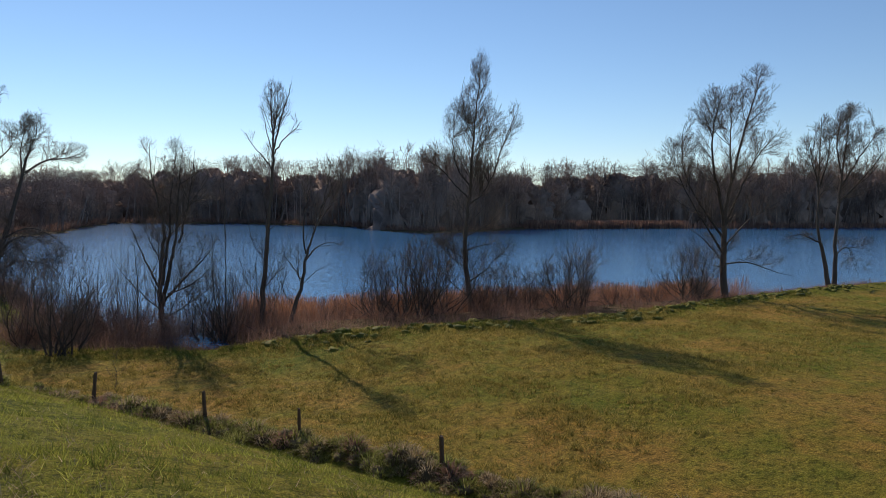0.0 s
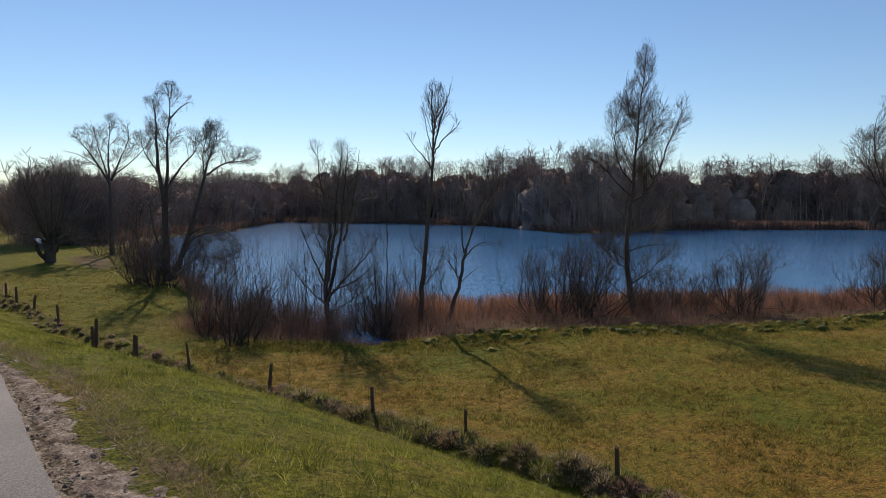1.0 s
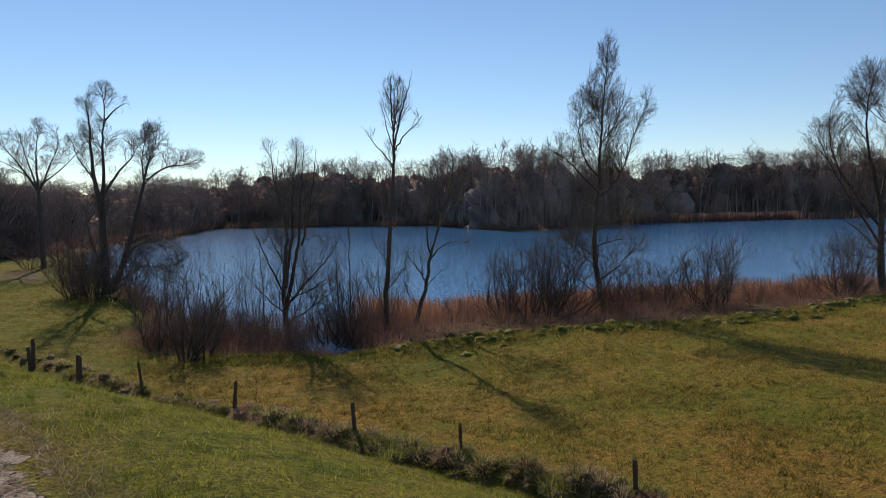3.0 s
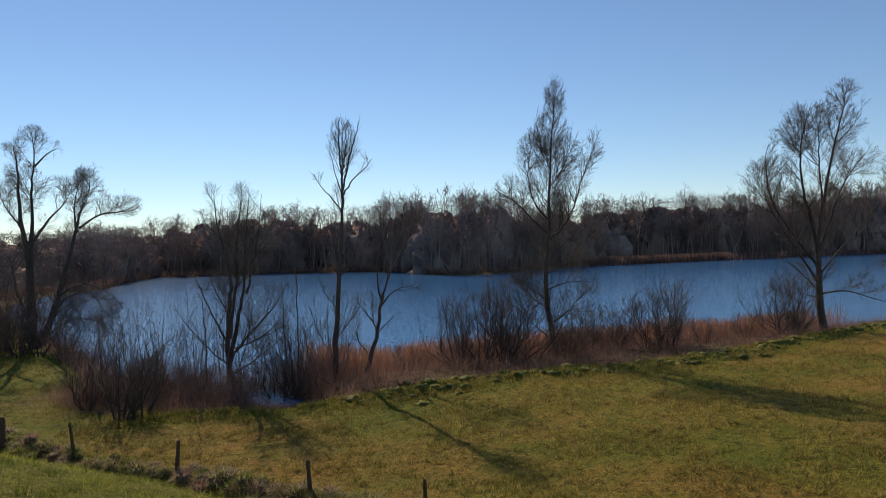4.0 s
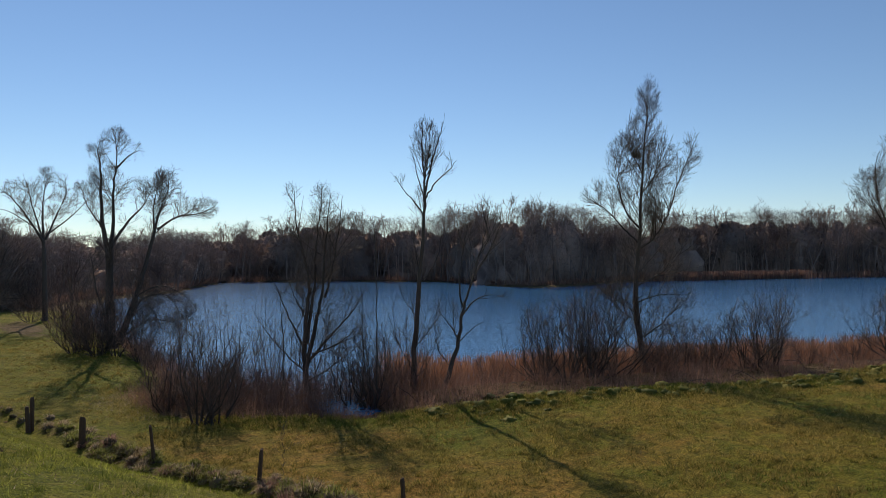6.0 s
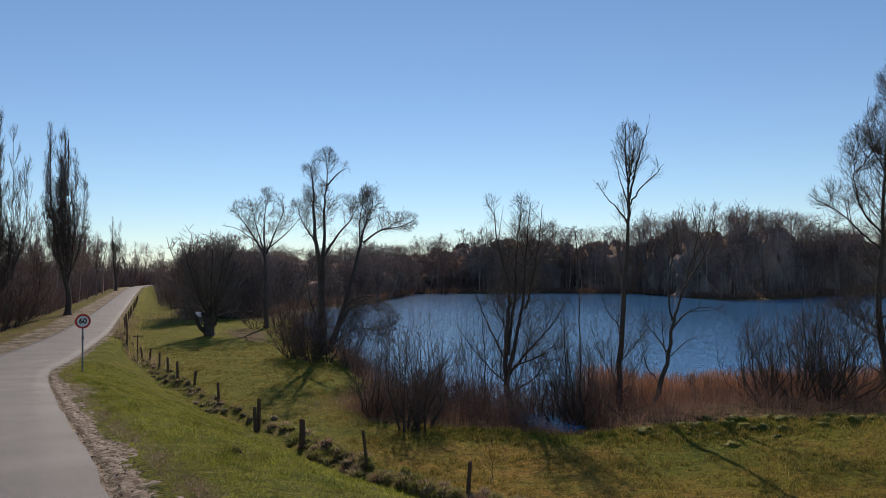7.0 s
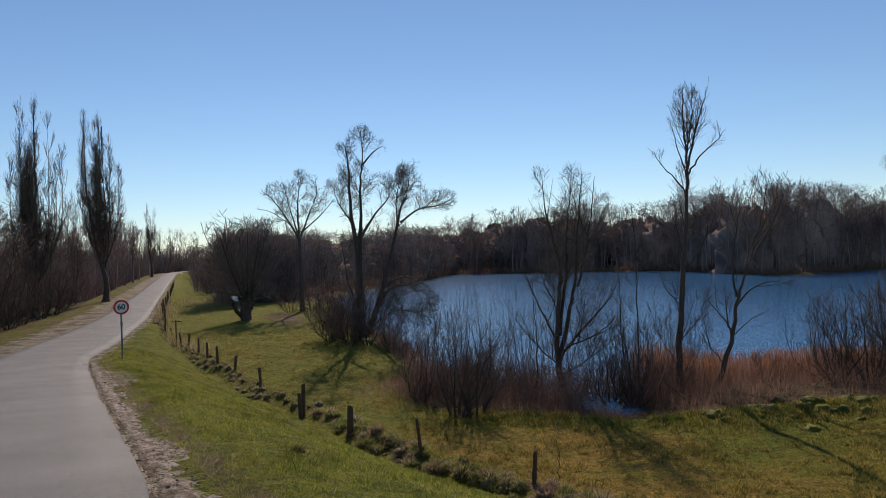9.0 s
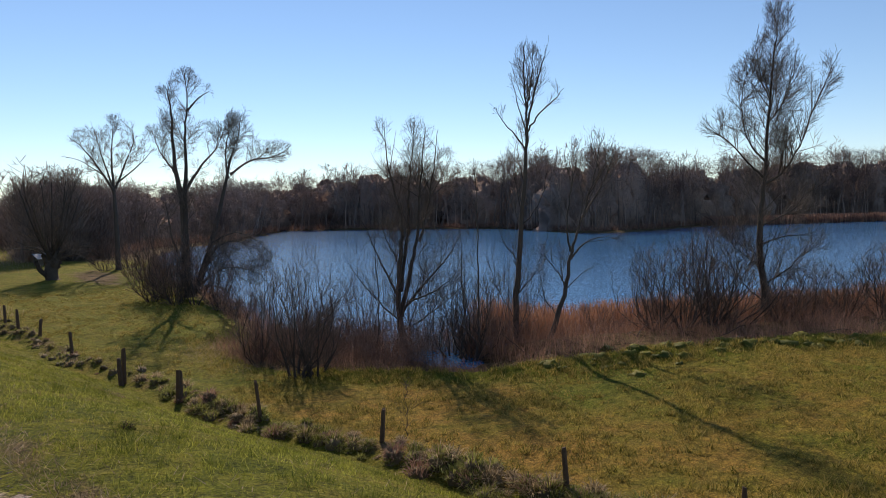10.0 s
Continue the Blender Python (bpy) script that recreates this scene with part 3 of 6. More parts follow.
def bare_tree(limbs, lobes, seed, levels=SPRAY, tip=0.0027, start=0.25, rough=0.02, plain=False, bare=0.03):
    """A leafless tree: its limbs, then boughs, branches and twigs that fill the lobes of its crown."""
    rng = np.random.default_rng(seed)
    wood_parts, twig_parts, parents = [], [], []
    for n, s in enumerate(limbs):
        P, R = stem(*s, rng=rng, wander=rough)
        wood_parts.append(tubes(P, R, 4 if plain else 9 if R.max() > 0.08 else 6))
        parents.append((P, R, start if n == 0 else 0.12))
    for level, (per, angle, length, up, wander) in enumerate(levels):
        k = ((4, 3, 2, 2) if plain else (7, 5, 3, 2))[level]
        kids = [fan_out(rng, P, R, lobes, per, angle, length, up, wander, k, 0.011, tip * (1.5, 1.15, 1.0, 0.85)[level], t0, bare if level == 0 else 0.1, 0.25 if level == 0 else 0.5, level == 0) for P, R, t0 in parents]
        P, R = np.concatenate([p for p, r in kids]), np.concatenate([r for p, r in kids])
        if level == 0:
            wood_parts.append(tubes(P, R, 3 if plain else 5))
        elif level == 1 and not plain:
            twig_parts.append(tubes(P, R, 3))
        else:
            twig_parts.append(ribbons(rng, P, R * 1.15))
        parents = [(P, R, 0.08)]
    return joined(wood_parts), joined(twig_parts)


def limbs_of(rows, across=RIGHT):
    """Limbs given as ((metres across, height), ...), base and tip radius: each swings out of the tree's main plane as it goes."""
    back, out = np.array([-across[1], across[0], 0]), []
    for n, (places, r0, r1) in enumerate(rows):
        a0 = places[0][0]
        swing = 0.0 if n == 0 else (0.4, -0.45, 0.15, -0.25)[n % 4]
        out.append(([tuple(across * a + back * swing * (abs(a - a0) + 0.12 * abs(h - places[0][1])) + np.array([0, 0, h])) for a, h in places], r0, r1, 5 + 3 * len(places)))
    return out


def lobes_of(rows, across=RIGHT):
    """Lobes given as (metres across, height, radius, half height, weight); the crown is about as deep as wide."""
    widest = max(abs(a) + r for a, c, r, rz, w in rows)
    return [(across * a + np.array([0, 0, c]), across, r, max(r, 0.3 * r + 0.5 * widest), rz, w ** 0.6) for a, c, r, rz, w in rows]


# slender tall alder on the bank
place_tree("tree", 17.3, 29.25, bare_tree(
    limbs_of([
     ([(-0.04, -0.19), (0.04, 1.93), (0.27, 4.83), (0.41, 6.76), (0.47, 8.09), (0.43, 9.17), (0.39, 10.26), (0.37, 11.30)], 0.15, 0.01),
     ([(0.47, 8.09), (0.95, 8.73), (1.44, 9.15), (1.79, 9.55)], 0.045, 0.006),
     ([(0.48, 8.33), (0.83, 9.77), (1.12, 10.73), (1.23, 11.28)], 0.05, 0.006),
     ([(0.43, 7.43), (-0.03, 8.05), (-0.47, 8.57), (-0.70, 9.00)], 0.04, 0.006),
     ([(0.47, 7.97), (0.17, 9.06), (-0.07, 10.15)], 0.04, 0.006),
     ([(0.44, 8.74), (0.67, 9.89), (0.75, 11.05)], 0.04, 0.006),
     ([(0.00, 1.00), (-0.60, 2.00), (-1.10, 3.40)], 0.03, 0.006),
     ([(0.05, 2.00), (0.70, 2.80), (1.20, 4.20)], 0.03, 0.006),
     ([(0.15, 3.20), (-0.50, 4.10), (-0.80, 5.40)], 0.028, 0.006),
     ([(0.25, 4.60), (0.90, 5.40), (1.20, 6.60)], 0.026, 0.006),
     ([(0.00, 0.60), (0.60, 1.30), (1.00, 2.60)], 0.026, 0.006),
    ]),
    lobes_of([(0.55, 10.09, 0.74, 1.30, 1), (1.28, 9.40, 0.50, 0.72, 1), (-0.47, 8.42, 0.41, 0.77, 1), (0.28, 7.85, 0.58, 0.77, 0.7), (0.15, 2.6, 1.25, 2.2, 0.55), (0.34, 5.6, 0.75, 1.45, 0.22)]),
    11, SLENDER, start=0.04, bare=0.12),
    "tall slender leafless alder with a narrow upswept crown on the bank")

# pyramid-shaped birch
place_tree("tree", 26.3, 24.6, bare_tree(
    limbs_of([
     ([(0.09, 0.07), (-0.21, 1.78), (-0.35, 3.49), (-0.26, 5.06), (-0.15, 6.24), (-0.09, 7.54), (-0.00, 8.85), (0.11, 10.29), (0.22, 11.59), (0.28, 12.82)], 0.17, 0.007),
     ([(-0.14, 5.53), (0.40, 5.96), (0.87, 6.87), (1.33, 8.38), (1.73, 9.52), (2.04, 10.35)], 0.06, 0.006),
     ([(-0.17, 6.42), (-0.73, 7.11), (-0.97, 7.96), (-1.00, 9.13), (-0.76, 10.04)], 0.05, 0.006),
     ([(-0.24, 5.79), (-0.83, 6.33), (-1.60, 7.14), (-2.37, 7.60), (-2.81, 7.92)], 0.05, 0.006),
     ([(-0.05, 7.94), (0.52, 8.58), (0.97, 9.69), (1.15, 10.66)], 0.045, 0.006),
     ([(-0.01, 8.72), (-0.41, 9.51), (-0.64, 10.69), (-0.57, 11.61)], 0.04, 0.006),
     ([(-0.25, 3.17), (0.68, 3.46), (2.08, 3.47)], 0.05, 0.006),
     ([(-0.03, 1.65), (0.73, 2.28), (1.49, 3.23)], 0.05, 0.006),
     ([(-0.34, 2.71), (-1.04, 3.20), (-1.94, 3.96)], 0.045, 0.006),
     ([(-0.10, 0.86), (-1.03, 1.62), (-2.05, 3.07)], 0.045, 0.006),
     ([(-0.30, 2.30), (-1.30, 3.10), (-2.40, 4.60)], 0.04, 0.006),
     ([(-0.25, 3.90), (0.90, 4.60), (1.70, 5.70)], 0.04, 0.006),
    ]),
    lobes_of([(0.25, 11.80, 0.53, 1.25, 1), (0.05, 10.16, 0.95, 1.31, 1), (1.75, 9.42, 0.66, 1.18, 1), (0.94, 8.70, 0.95, 1.47, 0.9), (-0.79, 9.13, 0.89, 1.46, 1), (-1.92, 7.77, 0.84, 0.89, 0.9), (-0.28, 7.29, 2.21, 1.20, 0.8), (0.19, 5.18, 2.3, 1.30, 0.5), (0.00, 3.0, 2.5, 1.6, 0.65)]),
    12, start=0.05, bare=0.06),
    "tall leafless birch with a pyramid-shaped crown of fine twigs")

# leaning alder beside the reeds
place_tree("tree", 17.6, 28.2, bare_tree(
    limbs_of([
     ([(0.21, -0.44), (0.63, 0.98), (0.94, 1.97), (1.06, 2.98), (1.29, 3.76), (1.63, 4.87), (1.95, 6.05), (2.19, 7.23)], 0.13, 0.008),
     ([(1.08, 3.05), (1.55, 3.59), (2.13, 3.88), (2.88, 3.81)], 0.05, 0.006),
     ([(0.94, 2.11), (0.44, 2.84), (-0.06, 3.37)], 0.04, 0.006),
     ([(1.12, 3.34), (1.00, 4.29), (1.13, 5.48), (1.35, 6.66)], 0.05, 0.006),
     ([(1.58, 4.63), (2.22, 5.64), (2.72, 6.62)], 0.045, 0.006),
     ([(0.63, 0.98), (0.20, 1.60), (-0.10, 2.60)], 0.028, 0.006),
     ([(0.90, 1.90), (1.50, 2.50), (2.20, 2.90)], 0.03, 0.006),
    ]),
    lobes_of([(1.81, 6.41, 1.07, 1.57, 0.75), (1.53, 4.75, 0.99, 0.95, 0.6), (0.35, 3.00, 0.8, 0.9, 0.6), (2.39, 3.87, 0.8, 0.6, 0.8), (0.7, 1.5, 0.9, 1.1, 0.45)]),
    13, SLENDER, bare=0.12),
    "small leafless alder leaning out over dry reeds")

# clump of stems with two tops
place_tree("tree", 13.8, 31.6, bare_tree(
    limbs_of([
     ([(-0.08, 0.57), (-0.22, 2.36), (-0.12, 4.13), (-0.05, 5.08), (-0.31, 6.51), (-0.56, 7.69), (-0.64, 8.92)], 0.15, 0.008),
     ([(-0.19, 1.76), (0.31, 3.64), (0.60, 4.82), (0.73, 6.24), (0.86, 7.42), (1.04, 8.89)], 0.11, 0.008),
     ([(-0.16, 2.71), (0.12, 4.60), (0.19, 6.25), (0.32, 7.55), (0.48, 8.97)], 0.09, 0.008),
     ([(0.59, 4.58), (1.00, 6.00), (1.23, 7.41), (1.41, 8.71)], 0.06, 0.007),
     ([(-0.09, 1.95), (0.88, 3.15), (1.60, 3.96), (2.15, 5.01)], 0.07, 0.007),
     ([(0.10, 2.28), (1.34, 2.85), (2.18, 3.59)], 0.05, 0.006),
     ([(-0.22, 2.48), (-0.84, 3.63), (-1.36, 4.83), (-1.67, 5.41)], 0.06, 0.007),
     ([(-0.16, 3.66), (-0.60, 4.62), (-0.88, 5.57)], 0.045, 0.006),
     ([(0.72, 5.77), (1.26, 6.70), (1.76, 7.76)], 0.045, 0.006),
     ([(-0.15, 1.50), (-1.20, 2.70), (-2.10, 4.20)], 0.05, 0.006),
     ([(-0.10, 1.20), (1.20, 2.00), (2.50, 3.20)], 0.05, 0.006),
    ]),
    lobes_of([(-0.71, 8.26, 0.40, 1.04, 1), (0.60, 8.19, 0.77, 1.14, 1), (1.55, 7.12, 0.80, 1.04, 0.6), (0.27, 6.49, 1.45, 1.42, 0.42), (0.32, 3.9, 2.3, 1.9, 0.4), (0.0, 1.8, 1.9, 1.3, 0.35), (-0.30, 6.98, 0.58, 1.18, 0.6)]),
    14, BUSHY, 0.0025, start=0.1, bare=0.15),
    "leafless alder clump with several dark stems and two tops")

# broad tree with a windswept crown
place_tree("tree", 41.2, 18.25, bare_tree(
    limbs_of([
     ([(0.05, -0.40), (-0.19, 1.73), (-0.21, 3.31), (-0.24, 4.77), (-0.05, 6.29), (0.36, 8.10), (0.75, 9.91), (1.25, 11.72), (1.63, 13.29)], 0.25, 0.009),
     ([(-0.25, 4.32), (-0.86, 6.31), (-1.38, 7.83), (-1.56, 9.35), (-1.25, 10.92), (-0.79, 12.18)], 0.12, 0.008),
     ([(-0.24, 3.50), (-1.38, 5.11), (-2.36, 6.80), (-2.78, 8.77), (-2.56, 10.28)], 0.09, 0.008),
     ([(-0.23, 2.65), (-1.65, 4.45), (-3.14, 6.51), (-4.15, 8.26)], 0.08, 0.008),
     ([(-0.16, 4.41), (1.14, 6.80), (2.18, 8.36), (3.71, 9.79)], 0.09, 0.008),
     ([(0.08, 6.74), (-0.18, 8.72), (-0.27, 10.54), (0.02, 12.05)], 0.07, 0.008),
     ([(-0.09, 3.19), (1.41, 4.67), (3.18, 5.66)], 0.07, 0.008),
     ([(-0.12, 2.04), (1.10, 2.18), (2.53, 1.71), (3.68, 1.44)], 0.06, 0.007),
     ([(-0.21, 2.19), (-1.36, 3.59), (-2.58, 4.35)], 0.06, 0.007),
     ([(-0.15, 1.88), (-1.45, 2.07), (-3.00, 2.27)], 0.05, 0.007),
    ]),
    lobes_of([(1.45, 12.17, 1.12, 1.52, 1), (0.23, 10.53, 1.12, 1.88, 1), (-1.50, 10.62, 1.24, 1.69, 1), (-3.47, 8.18, 1.29, 1.15, 0.9), (-1.93, 8.00, 1.61, 1.88, 0.8), (2.81, 8.96, 1.44, 1.76, 0.8), (-0.42, 6.45, 3.60, 2.18, 0.5), (-0.20, 2.65, 3.61, 1.28, 0.35), (1.52, 9.90, 1.25, 1.82, 0.8)]),
    15, tip=0.0032, start=0.1, bare=0.08),
    "broad leafless tree with a short dark trunk and windswept crown")

# two trees at the end of the bank
place_tree("tree", 53.2, 16.6, bare_tree(
    limbs_of([
     ([(0.25, 0.20), (-0.28, 2.60), (-0.79, 4.52), (-0.87, 8.33), (-0.89, 11.81)], 0.2, 0.012),
     ([(-0.85, 7.19), (-1.61, 8.70), (-2.07, 10.01)], 0.09, 0.01),
     ([(-0.81, 7.19), (-0.19, 9.11), (-0.19, 10.62)], 0.08, 0.01),
     ([(-0.52, 3.37), (-2.24, 3.93), (-3.23, 3.72)], 0.06, 0.008),
    ]),
    lobes_of([(-0.81, 10.31, 1.04, 1.74, 1), (-1.72, 9.26, 1.04, 1.36, 0.8), (-0.81, 7.19, 1.80, 1.90, 0.5), (-1.99, 2.97, 1.69, 1.23, 0.4)]),
    16, tip=0.004),
    "leafless tree with a leaning trunk at the tip of the bank")

place_tree("tree", 54.4, 16.0, bare_tree(
    limbs_of([
     ([(-0.48, -0.03), (-0.55, 2.78), (-0.50, 5.49), (-0.26, 8.57), (0.04, 12.54)], 0.2, 0.012),
     ([(-0.38, 7.03), (0.60, 9.16), (1.44, 10.83)], 0.09, 0.01),
     ([(-0.34, 7.80), (-0.73, 9.71), (-0.54, 11.42)], 0.08, 0.01),
     ([(-0.48, 5.88), (1.08, 7.83), (2.09, 9.39)], 0.08, 0.01),
     ([(-0.45, 2.39), (0.75, 2.79), (1.87, 1.24)], 0.05, 0.008),
    ]),
    lobes_of([(0.20, 11.18, 1.21, 1.60, 1), (1.45, 9.83, 1.14, 1.53, 1), (-0.45, 9.79, 0.97, 1.60, 1), (0.30, 7.24, 2.44, 1.61, 0.6), (0.86, 2.32, 1.72, 1.64, 0.35)]),
    17, tip=0.004),
    "leafless round-topped tree at the tip of the bank")

# thin saplings among the brush
for tx, ty, sd, tall in ((15.2, 28.9, 21, 7.4), (15.0, 29.6, 22, 5.0), (12.2, 30.9, 23, 4.6)):
    place_tree("sapling", tx, ty, build_tree(
        [(lean((0, 0, 0), (0.1, 0, tall * 0.5), (-0.05, 0, tall)), 0.05, 0.008)],
        [(12, 0.2, 0.97, (25, 55), (0.6, 1.3), "cone", 5, 0.09, 0.12, 0.010, 0.005),
         (5, 0.15, 1.0, (22, 50), (-0.3, -0.6), "even", 4, 0.12, 0.10, 0.009, 0.004),
         (3, 0.1, 1.0, (20, 45), (-0.4, -0.8), "even", 3, 0.12, 0.06, 0.009, 0.003)], sd),
        "thin leafless sapling among shore brush", "sapling", group="saplings on the bank")

ACROSS = np.array([0.98, -0.2, 0])
# old willow with two leaning stems at the bay
place_tree("willow_tree", 11.2, 52.3, bare_tree(
    limbs_of([
     ([(-0.15, 0.26), (-0.33, 3.12), (-0.37, 5.69), (-0.65, 7.54), (-0.79, 9.38), (-0.84, 11.52), (-1.00, 12.52)], 0.32, 0.015),
     ([(-0.30, 2.94), (-0.21, 6.43), (-0.09, 7.90), (-0.12, 9.74), (0.07, 11.51), (-0.03, 13.36)], 0.2, 0.014),
     ([(0.07, 11.29), (0.75, 12.06), (1.39, 12.53)], 0.08, 0.01),
     ([(-0.13, 6.61), (0.72, 7.99), (1.56, 8.97), (2.11, 10.26)], 0.12, 0.012),
     ([(0.15, 0.47), (0.94, 2.64), (1.67, 4.90), (2.25, 7.10), (2.66, 8.76), (3.15, 10.05), (3.37, 11.24)], 0.24, 0.014),
     ([(2.41, 7.54), (3.55, 8.33), (4.75, 8.53), (5.67, 8.96)], 0.09, 0.01),
     ([(2.29, 7.29), (2.18, 8.88), (2.57, 10.62)], 0.09, 0.01),
     ([(0.54, 1.44), (1.51, 3.17), (2.82, 3.46), (3.71, 2.24)], 0.09, 0.01),
     ([(0.60, 0.81), (1.33, 0.75), (2.73, 0.21)], 0.06, 0.01),
     ([(0.78, 1.98), (1.87, 2.83), (2.64, 1.18)], 0.06, 0.01),
     ([(1.20, 3.40), (2.60, 4.00), (4.10, 3.30), (4.90, 2.30)], 0.07, 0.01),
     ([(0.40, 0.90), (1.90, 1.90), (3.60, 1.60), (4.50, 0.70)], 0.07, 0.01),
     ([(-0.69, 7.61), (-1.46, 8.84), (-1.87, 10.14)], 0.08, 0.01),
     ([(-0.27, 1.29), (-1.04, 3.88), (-1.35, 6.09)], 0.12, 0.012),
    ], ACROSS),
    lobes_of([(-0.04, 12.81, 0.92, 0.96, 1), (1.13, 12.39, 0.59, 0.63, 1), (-1.21, 11.68, 0.73, 1.11, 1), (-0.51, 10.30, 1.03, 1.33, 0.6), (1.43, 9.64, 1.11, 1.26, 0.9), (3.15, 10.24, 1.05, 1.41, 1), (5.03, 8.90, 1.05, 0.75, 1), (4.05, 9.00, 1.2, 0.75, 0.8), (2.5, 8.90, 1.2, 1.3, 0.8), (-0.5, 9.50, 1.3, 1.6, 0.6), (0.70, 7.51, 2.28, 1.55, 0.25), (-0.13, 3.85, 1.83, 2.75, 1), (2.6, 2.30, 2.3, 1.8, 0.9), (-1.88, 9.59, 0.66, 0.88, 0.8)], ACROSS),
    18, BUSHY, 0.0045, bare=0.3),
    "old leafless willow with two dark leaning stems at the bay", "willow")

# fan-crowned tree behind
place_tree("tree", 11.4, 78.0, bare_tree(
    limbs_of([
     ([(-0.07, -0.34), (-0.13, 4.13), (-0.21, 7.48), (-0.26, 10.17), (-0.02, 13.20)], 0.3, 0.015),
     ([(-0.16, 7.09), (-1.33, 9.19), (-2.39, 10.78), (-3.52, 11.80)], 0.14, 0.012),
     ([(-0.21, 7.37), (-1.03, 10.19), (-1.58, 12.55)], 0.12, 0.012),
     ([(-0.05, 7.37), (0.84, 9.59), (1.61, 11.49), (1.47, 12.78)], 0.12, 0.012),
     ([(0.02, 7.81), (2.00, 9.56), (3.33, 11.23)], 0.1, 0.012),
     ([(-1.07, 8.62), (-2.74, 9.78), (-4.10, 10.09)], 0.06, 0.01),
    ], ACROSS),
    lobes_of([(0.07, 12.08, 1.99, 1.91, 1), (-2.43, 11.56, 1.43, 1.45, 1), (2.21, 11.08, 1.34, 1.69, 1), (-0.26, 10.01, 2.87, 1.68, 0.5)], ACROSS),
    19, AIRY, 0.007, bare=0.2),
    "leafless tree with a rounded fan-shaped crown on a clear trunk")

# dense pollard willow in the meadow
rng = np.random.default_rng(20)
stems = [([(0, 0, -0.1), (-0.08, 0, 0.7), (0.06, 0, 1.5), (0.2, 0, 2.3)], 0.5, 0.42)]
for k in range(9):
    a = k * 2.4
    h = 0.9 + 0.13 * k
    stems.append(([(math.cos(a) * 0.2, math.sin(a) * 0.2, h), (math.cos(a) * 0.45, math.sin(a) * 0.45, h + 0.2), (math.cos(a) * 0.6, math.sin(a) * 0.6, h + 0.55)], 0.26, 0.14, 5))
for k in range(11):
    a = k * 2.4
    w = 1.2 + 1.9 * rng.random()
    stems.append(([(0, 0, 1.6), (math.cos(a) * w * 0.5, math.sin(a) * w * 0.5, 3.6), (math.cos(a) * w, math.sin(a) * w, 8.6 - 0.8 * w)], 0.14, 0.02))
stems.append(([(-0.2, 0, 0.2), (-0.8, -0.3, 0.8), (-1.1, -0.4, 1.5)], 0.22, 0.15))
stems.append(([(0.3, 0, 1.5), (1.6, -0.2, 1.9), (3.0, -0.3, 1.0)], 0.09, 0.02))
for k in range(7):
    a = k * 0.9 + 0.3
    stems.append(([(0, 0, 1.7), (math.cos(a) * 1.4, math.sin(a) * 1.4, 2.4), (math.cos(a) * 3.3, math.sin(a) * 3.3, 2.5 + 0.8 * rng.random())], 0.07, 0.02))
place_tree("willow_tree", 5.4, 70.5, bare_tree(
    stems,
    lobes_of([(0, 5.6, 3.0, 3.3, 1), (-1.9, 4.0, 1.9, 2.3, 0.5), (2.3, 3.8, 2.4, 2.5, 0.6)], ACROSS),
    20, DENSE, 0.006, 0.6),
    "dense round leafless pollard willow with a thick trunk", "willow")


# fastigiate poplars beside the road: many upright stems from a low fork
def poplar(x, y, rows, seed, size):
    """Rows: place across and back, fork height, top, width of each upright column."""
    rng = np.random.default_rng(seed)
    limbs, rows = [], [(a, b, low, top * size, r) for a, b, low, top, r in rows]
    # lesser uprights that fill the gaps between the columns
    for k in range(2 * len(rows)):
        (a, b, low, top, r), (a2, b2, low2, top2, r2) = rows[int(rng.integers(0, len(rows)))], rows[int(rng.integers(0, len(rows)))]
        f = rng.uniform(0.3, 0.7)
        rows.append((a + (a2 - a) * f + rng.normal(0, 0.15), b + (b2 - b) * f + rng.normal(0, 0.3), low + 1.5 + 3.5 * rng.random(), min(top, top2) * rng.uniform(0.72, 0.97), 0.9 * r))
    for k, (a, b, low, top, r) in enumerate(rows):
        if k == 0:
            limbs.append(([(0, 0, 0), (0.05, 0, 2.5), (a * 0.45, b * 0.5, top * 0.3), (a * 0.95, b, top * 0.62), (a, b, top)], 0.42, 0.02, 20))
        else:
            limbs.append(([(0, 0, low), (a * 0.5, b * 0.5, low + 2.0), (a * 0.95, b * 0.95, low + (top - low) * 0.5), (a, b, top)], 0.075, 0.01, 14))
    lobes = [(np.array([a, b, (low + 2.5 + top) / 2]), ACROSS, r * 1.25, r * 1.25, (top - low - 1.0) / 2, 1.0) for a, b, low, top, r in rows]
    middle, top = float(np.mean([row[0] for row in rows])), max(row[3] for row in rows)
    lobes.append((np.array([middle, 0, top * 0.48]), ACROSS, 0.36 * len(rows) ** 0.6, 1.7, top * 0.34, 0.6))
    made = bare_tree(limbs, lobes, seed, COLUMN, 0.0062, 0.2)
    return place_tree("poplar_tree", x, y, made, "tall narrow leafless poplar with upswept branches beside the road", "poplar", group="poplars along the road")


